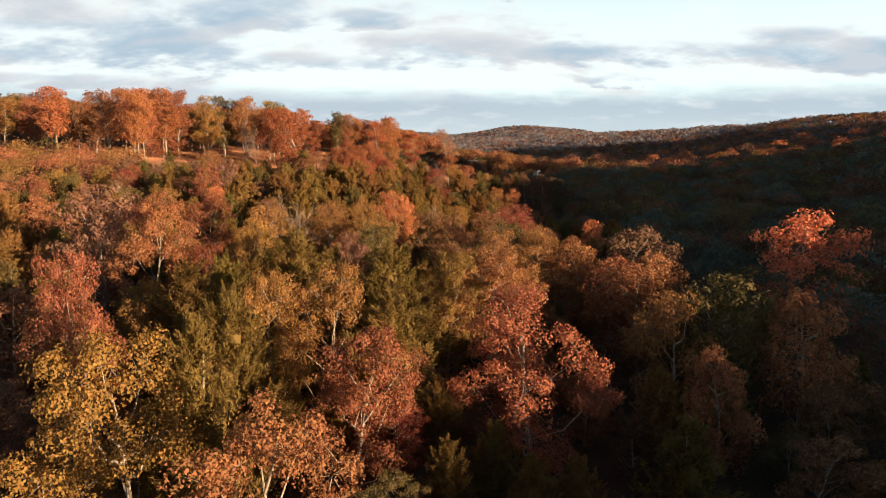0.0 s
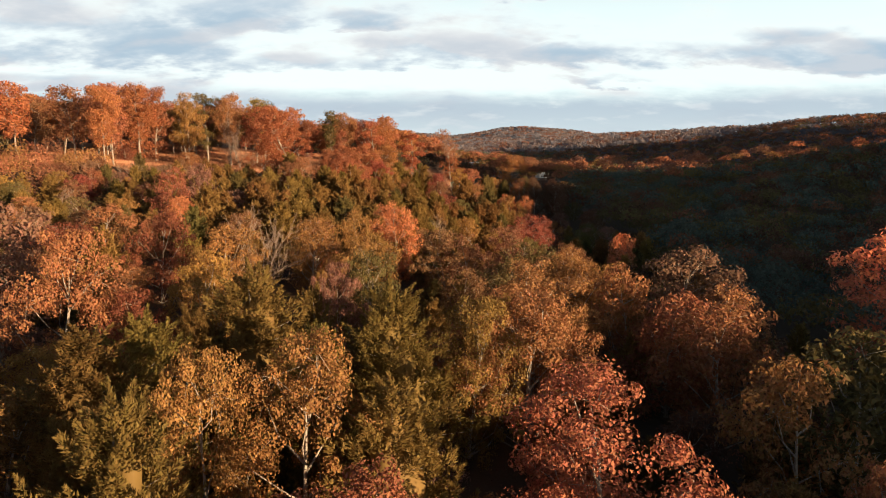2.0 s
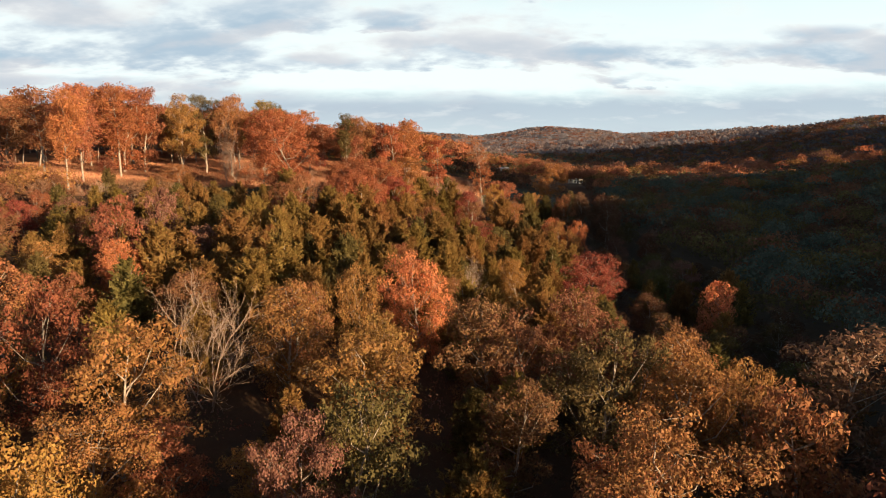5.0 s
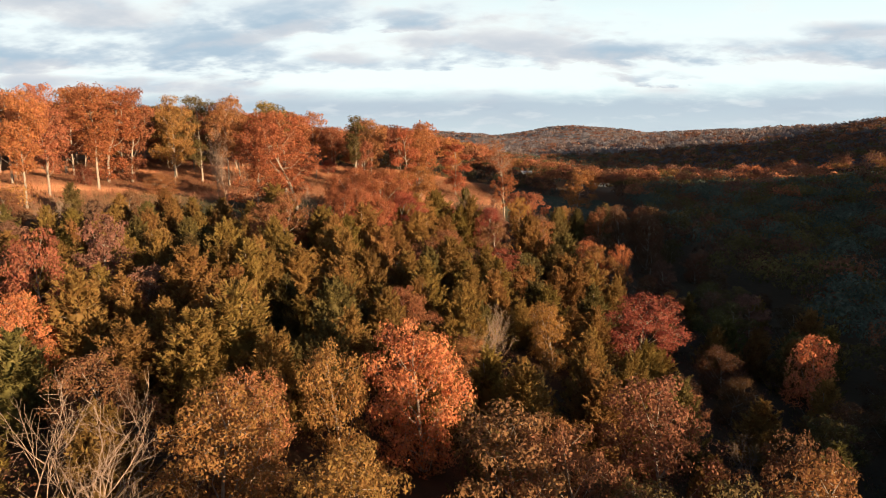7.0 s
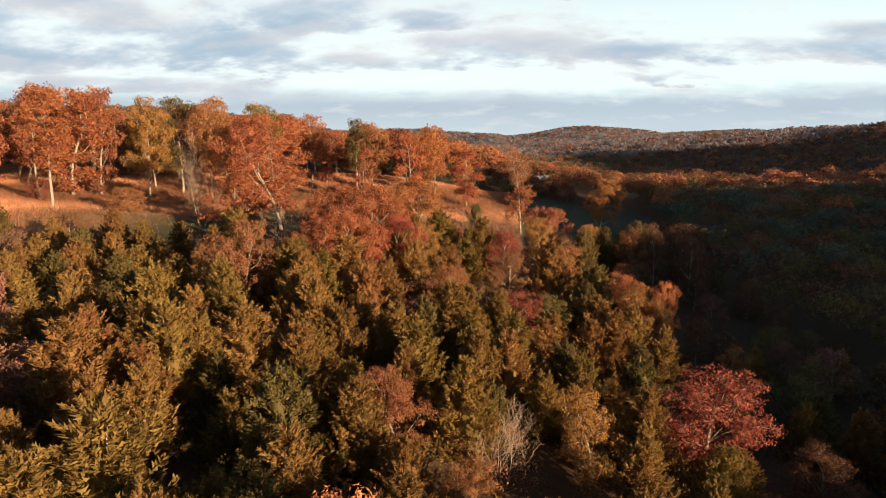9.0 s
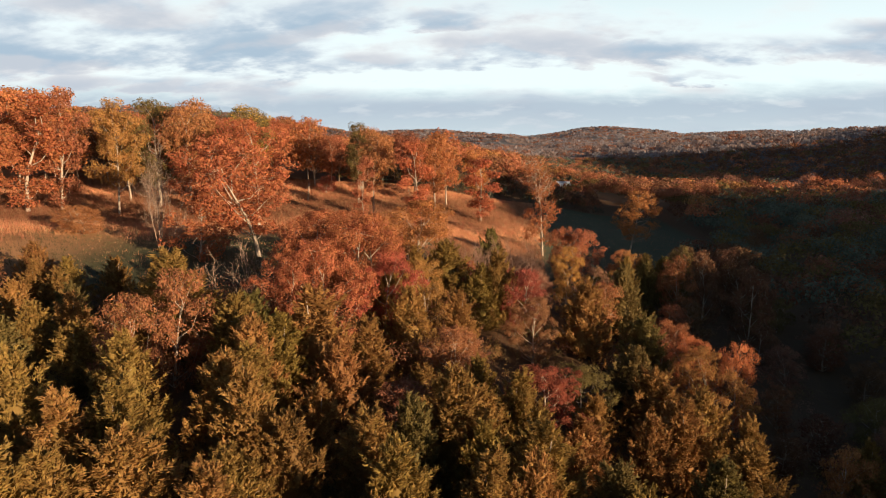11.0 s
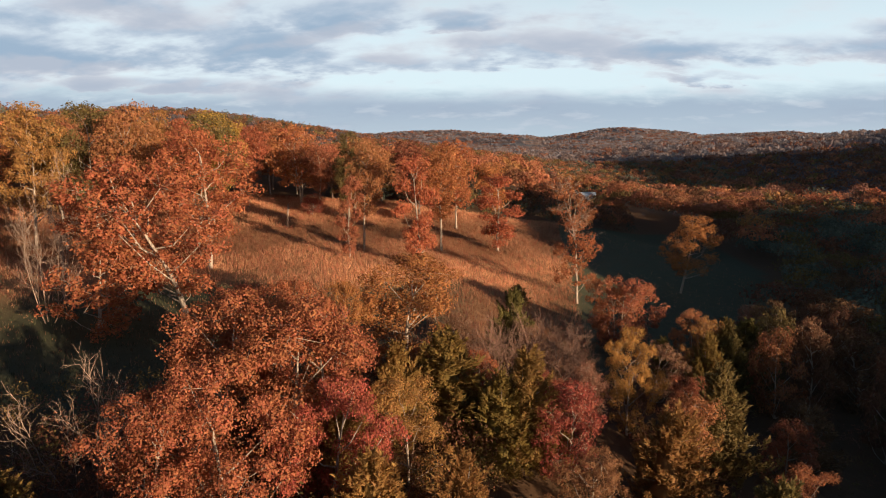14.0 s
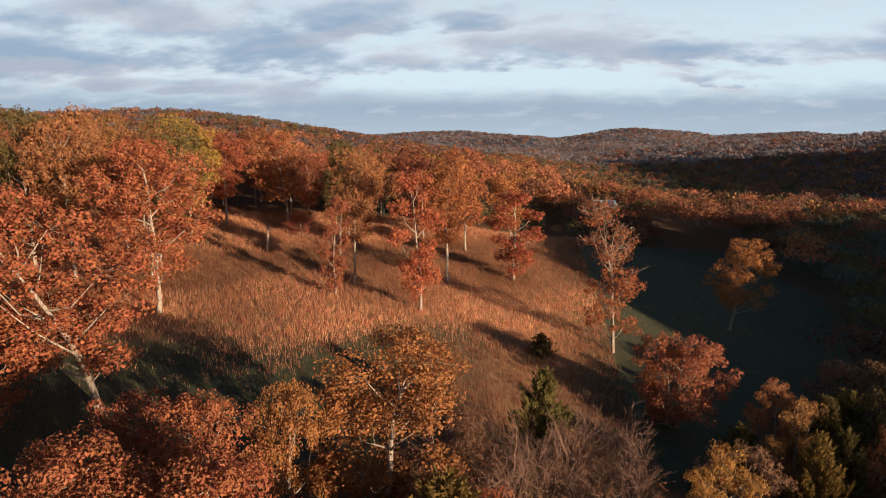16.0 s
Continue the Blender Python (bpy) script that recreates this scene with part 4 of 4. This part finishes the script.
# mostly hidden filler that stops the low sun passing beneath the crowns
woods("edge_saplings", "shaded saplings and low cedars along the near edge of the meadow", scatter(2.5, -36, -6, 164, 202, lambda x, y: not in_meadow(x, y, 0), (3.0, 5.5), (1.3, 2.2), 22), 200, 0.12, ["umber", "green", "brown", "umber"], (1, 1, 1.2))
# pine and umber tints paint the shaded foot of the woods dark
woods("edge_brush", "dark cedars and brush along the far edge of the meadow", scatter(3.6, -60, 70, 300, 372, lambda x, y: 1 < y - float(np.interp(x, NEAR_X, FAR_Y)) < 24, (3.5, 7.5), (1.6, 2.8), 9), 150, 0.2, ["pine", "green", "umber", "pine"], (1, 1, 1.3))
woods("back_woods", "duller oak woods on the hill behind", scatter(8.0, -380, -60, 350, 480, lambda x, y: seen(x, y) and y >= 350, (10, 14), (4.2, 5.8), 15), 180, 0.22, DULL + ["umber", "brown", "russet"])
woods("middle_woods", "mixed autumn woods along the valley", scatter(9.5, -600, 700, 470, 1000, lambda x, y: seen(x, y) and not clearing(x, y) and -60 < x < 130 + 0.05 * y, (8, 13), (4.5, 6.5), 3), 80, 0.26, WARM + DULL)
# dusk and umber leaves paint in part of the shade on these slopes
woods("slope_woods", "dull green and brown woods on the far slopes", scatter(9.8, -600, 700, 470, 1000, lambda x, y: seen(x, y) and not -60 < x < 130 + 0.05 * y, (8, 13), (4.5, 6.5), 16), 45, 0.34, ["umber", "umber", "dusk", "green", "brown", "umber", "dusk", "russet"])
woods("far_woods", "far wooded ridges in dull autumn colours", scatter(17.0, -1100, 1700, 1000, 2300, lambda x, y: seen(x, y), (8, 14), (6.5, 10), 4), 22, 0.48, ["haze", "haze", "lilac_haze", "haze", "rose", "haze", "lilac_haze"], (1, 1, 0.5), HAZE_LEAF)
woods("farthest_woods", "farthest hills under leafless grey woods", scatter(30.0, -1500, 2600, 2300, 3900, lambda x, y: seen(x, y), (3, 6), (10, 16), 5), 14, 0.6, ["lilac_haze", "haze", "lilac_haze", "rose"], (1, 1, 0.3), HAZE_LEAF)
woods("ridge_pines", "dark pines along the crest of the left hill", scatter(13.0, -430, -170, 405, 480, lambda x, y: seen(x, y), (13, 19), (2.4, 3.6), 17) + scatter(11.0, -330, -210, 780, 830, lambda x, y: math.hypot(x + 268, y - 794) > 14, (11, 17), (3.0, 4.6), 18), 130, 0.2, ["green", "moss", "pine"], (1, 1, 1.7))
# unseen trees that raise the ridge's shade line
woods("ridge_woods", "oak woods on the ridge towards the sun", scatter(8.0, 130, 400, -480, 330, lambda x, y: not seen(x, y) or (x > 130 and y < 120), (9, 13), (5, 7), 6), 45, 0.55, DULL)
woods("underbrush", "low brush and saplings under the trees", scatter(3.2, -70, 34, 22, 215, lambda x, y: abs(x + 5) < 18 + 0.72 * y and not in_meadow(x, y, -1), (1.0, 3.2), (1.0, 1.7), 8), 90, 0.125, ["brown", "umber", "rose", "green", "olive", "rust"], (1, 1, 0.9))

# ---------------------------------------------------------------- buildings far down the valley
def plain(name, base, rough_value, grain=8.0, metal=0.0):
    m, n = material(name)
    co = n.add("ShaderNodeTexCoord").outputs["Object"]
    v = n.noise(co, grain, 5, 0.6)
    c = n.mix(n.math("MULTIPLY", v, 0.5), base, tuple(0.55 * k for k in base))
    d = n.add("ShaderNodeBsdfPrincipled", {"Base Color": c, "Roughness": rough_value, "Metallic": metal})
    n.add("ShaderNodeOutputMaterial", {"Surface": d.outputs[0]})
    return m


SIDING, TIN, GLASS_DARK, SHINGLE, GRAVEL, GREY_SIDING = plain("white_siding", (0.78, 0.76, 0.72), 0.6), plain("tin_roof", (0.42, 0.50, 0.58), 0.35, 3.0, 0.3), plain("dark_window_glass", (0.03, 0.035, 0.04), 0.08), plain("grey_shingle", (0.16, 0.15, 0.15), 0.85), plain("pale_gravel", (0.42, 0.40, 0.37), 0.95, 2.0), plain("weathered_siding", (0.30, 0.31, 0.33), 0.8)


def box_faces(bm, x0, x1, y0, y1, z0, z1):
    vs = [bm.verts.new(p) for p in ((x0, y0, z0), (x1, y0, z0), (x1, y1, z0), (x0, y1, z0), (x0, y0, z1), (x1, y0, z1), (x1, y1, z1), (x0, y1, z1))]
    for f in ((0, 3, 2, 1), (4, 5, 6, 7), (0, 1, 5, 4), (1, 2, 6, 5), (2, 3, 7, 6), (3, 0, 4, 7)):
        bm.faces.new([vs[i] for i in f])


def part(name, bm, mat, parent, label=""):
    me = bpy.data.meshes.new(name)
    bm.to_mesh(me)
    bm.free()
    me.materials.append(mat)
    ob = new(name, me)
    ob.parent = parent
    if label:
        ob["label"] = label
    return ob


def house(name, label, x, y, turn, wide, deep, tall, wall, roof, windows):
    """A gabled building: walls with gables, two roof slopes with overhang, a door and windows."""
    root = new(name)
    root.matrix_world = Matrix.Translation((x, y, float(ground_height(x, y)))) @ Matrix.Rotation(radians(turn), 4, "Z")
    tagged(root, label, "building")
    a, b, r = wide / 2, deep / 2, wide * 0.3
    bm = bmesh.new()
    box_faces(bm, -a, a, -b, b, -1.5, tall)
    for s in (-b, b):
        tri = [bm.verts.new(p) for p in ((-a, s, tall), (a, s, tall), (0, s, tall + r))]
        bm.faces.new(tri)
    part("wall", bm, wall, root)
    for s in (-1, 1):
        bm = bmesh.new()
        lo, hi, t = Vector((s * (a + 0.5), 0, tall - 0.3)), Vector((0, 0, tall + r + 0.05)), Vector((0, 0, 0.18))
        q = [bm.verts.new(p + Vector((0, e, 0)) + k) for k in (Vector(), t) for p, e in ((lo, -b - 0.4), (lo, b + 0.4), (hi, b + 0.4), (hi, -b - 0.4))]
        for f in ((0, 1, 2, 3), (7, 6, 5, 4), (0, 4, 5, 1), (1, 5, 6, 2), (2, 6, 7, 3), (3, 7, 4, 0)):
            bm.faces.new([q[i] for i in f])
        part("roof_slope", bm, roof, root)
    bm = bmesh.new()
    box_faces(bm, -0.5, 0.5, -b - 0.06, -b + 0.02, 0, 2.05)
    door = part("door", bm, GLASS_DARK, root)
    bm = bmesh.new()
    box_faces(bm, 0.34, 0.42, -b - 0.12, -b - 0.062, 0.98, 1.06)
    part("door_handle", bm, TIN, door)
    for wx, wz in windows:
        bm = bmesh.new()
        for x0, x1, z0, z1 in ((-0.58, 0.58, -0.08, 0.0), (-0.58, 0.58, 1.3, 1.38), (-0.58, -0.5, 0.0, 1.3), (0.5, 0.58, 0.0, 1.3), (-0.03, 0.03, 0.0, 1.3)):
            box_faces(bm, wx + x0, wx + x1, -b - 0.09, -b + 0.02, wz + z0, wz + z1)
        window = part("window", bm, SIDING, root)
        for x0, x1 in ((-0.5, -0.03), (0.03, 0.5)):
            bm = bmesh.new()
            box_faces(bm, wx + x0, wx + x1, -b - 0.05, -b + 0.02, wz, wz + 1.3)
            part("pane", bm, GLASS_DARK, window)
    return root


house("farmhouse", "small white farmhouse in a clearing of the valley", 78, 546, 10, 8, 10, 4.0, SIDING, SHINGLE, [(-2, 1.0), (2, 1.0)])
house("barn", "pale metal-roofed barn beside a hay field", 18.0, 440, 96, 8.0, 8, 3.4, GREY_SIDING, TIN, [(-2.5, 1.2), (2.5, 1.2)])
house("hill_house", "large cream house on the far hilltop", -268, 794, -20, 14, 10, 6.0, plain("cream_siding", (0.62, 0.5, 0.42), 0.7), SHINGLE, [(-4.5, 1.0), (-2, 1.0), (2, 1.0), (4.5, 1.0), (-4.5, 3.9), (-2, 3.9), (2, 3.9), (4.5, 3.9)])

# ---------------------------------------------------------------- meadow grass
def grass(name, label, tufts, blades, height, tints, x0, x1, keep, seed):
    nr = np.random.default_rng(seed)
    x, y = nr.uniform(x0, x1, tufts * 3), nr.uniform(150, 345, tufts * 3)
    ok = in_meadow(x, y, 1.0) & keep(x, y)
    x, y = x[ok][:tufts], y[ok][:tufts]
    z = ground_height(x, y)
    n = len(x)
    az = nr.uniform(0, 6.283, (n, blades))
    lean = nr.uniform(0.15, 0.75, (n, blades))
    h = nr.uniform(0.5, 1.15, (n, blades)) * height
    base = np.stack([x[:, None] + nr.normal(0, 0.22, (n, blades)), y[:, None] + nr.normal(0, 0.22, (n, blades)), np.repeat(z[:, None], blades, 1) - 0.05], 2)
    tip = base + np.stack([np.cos(az) * lean * h, np.sin(az) * lean * h, h], 2)
    wide = nr.uniform(0.028, 0.05, (n, blades))[:, :, None]
    side = np.stack([-np.sin(az), np.cos(az), 0 * az], 2) * wide
    v = np.stack([base - side * 0.5, base + side * 0.5, tip], 2).reshape(-1, 3)
    me = mesh_from_arrays(name, v, np.arange(len(v)).reshape(-1, 3), GRASS)
    t = np.array([TINTS_GRASS[i] for i in tints])[nr.integers(len(tints), size=n)] * nr.uniform(0.7, 1.25, (n, 1)) * (0.8 + 0.35 * (np.sin(x * 0.21 + 1) * np.sin(y * 0.17) + np.sin(x * 0.07 - y * 0.09)))[:, None].clip(0.45, 1.3)
    cols = np.repeat(np.concatenate([t, np.ones((n, 1))], 1), blades * 3, 0)
    at = me.color_attributes.new("tint", "FLOAT_COLOR", "POINT")
    at.data.foreach_set("color", cols.astype(np.float32).ravel())
    return tagged(new(name, me), label, "grass", kind="stuff")


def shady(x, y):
    """The strip of green sward along the near edge of the meadow, darkened where shade lies."""
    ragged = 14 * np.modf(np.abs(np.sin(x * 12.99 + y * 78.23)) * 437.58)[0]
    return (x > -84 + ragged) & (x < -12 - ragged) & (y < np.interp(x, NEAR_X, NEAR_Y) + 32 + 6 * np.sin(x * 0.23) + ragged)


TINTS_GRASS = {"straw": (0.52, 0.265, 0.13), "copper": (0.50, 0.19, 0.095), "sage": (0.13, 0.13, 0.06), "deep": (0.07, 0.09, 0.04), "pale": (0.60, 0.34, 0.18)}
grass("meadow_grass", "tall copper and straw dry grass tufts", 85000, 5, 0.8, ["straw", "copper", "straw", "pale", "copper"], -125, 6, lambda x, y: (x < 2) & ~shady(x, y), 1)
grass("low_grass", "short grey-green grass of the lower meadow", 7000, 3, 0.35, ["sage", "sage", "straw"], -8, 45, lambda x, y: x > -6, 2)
grass("green_sward", "green grass along the meadow edge, its colour darkened for shade", 13000, 4, 0.45, ["sage", "deep", "sage", "sage", "straw"], -80, -14, lambda x, y: shady(x, y), 3)
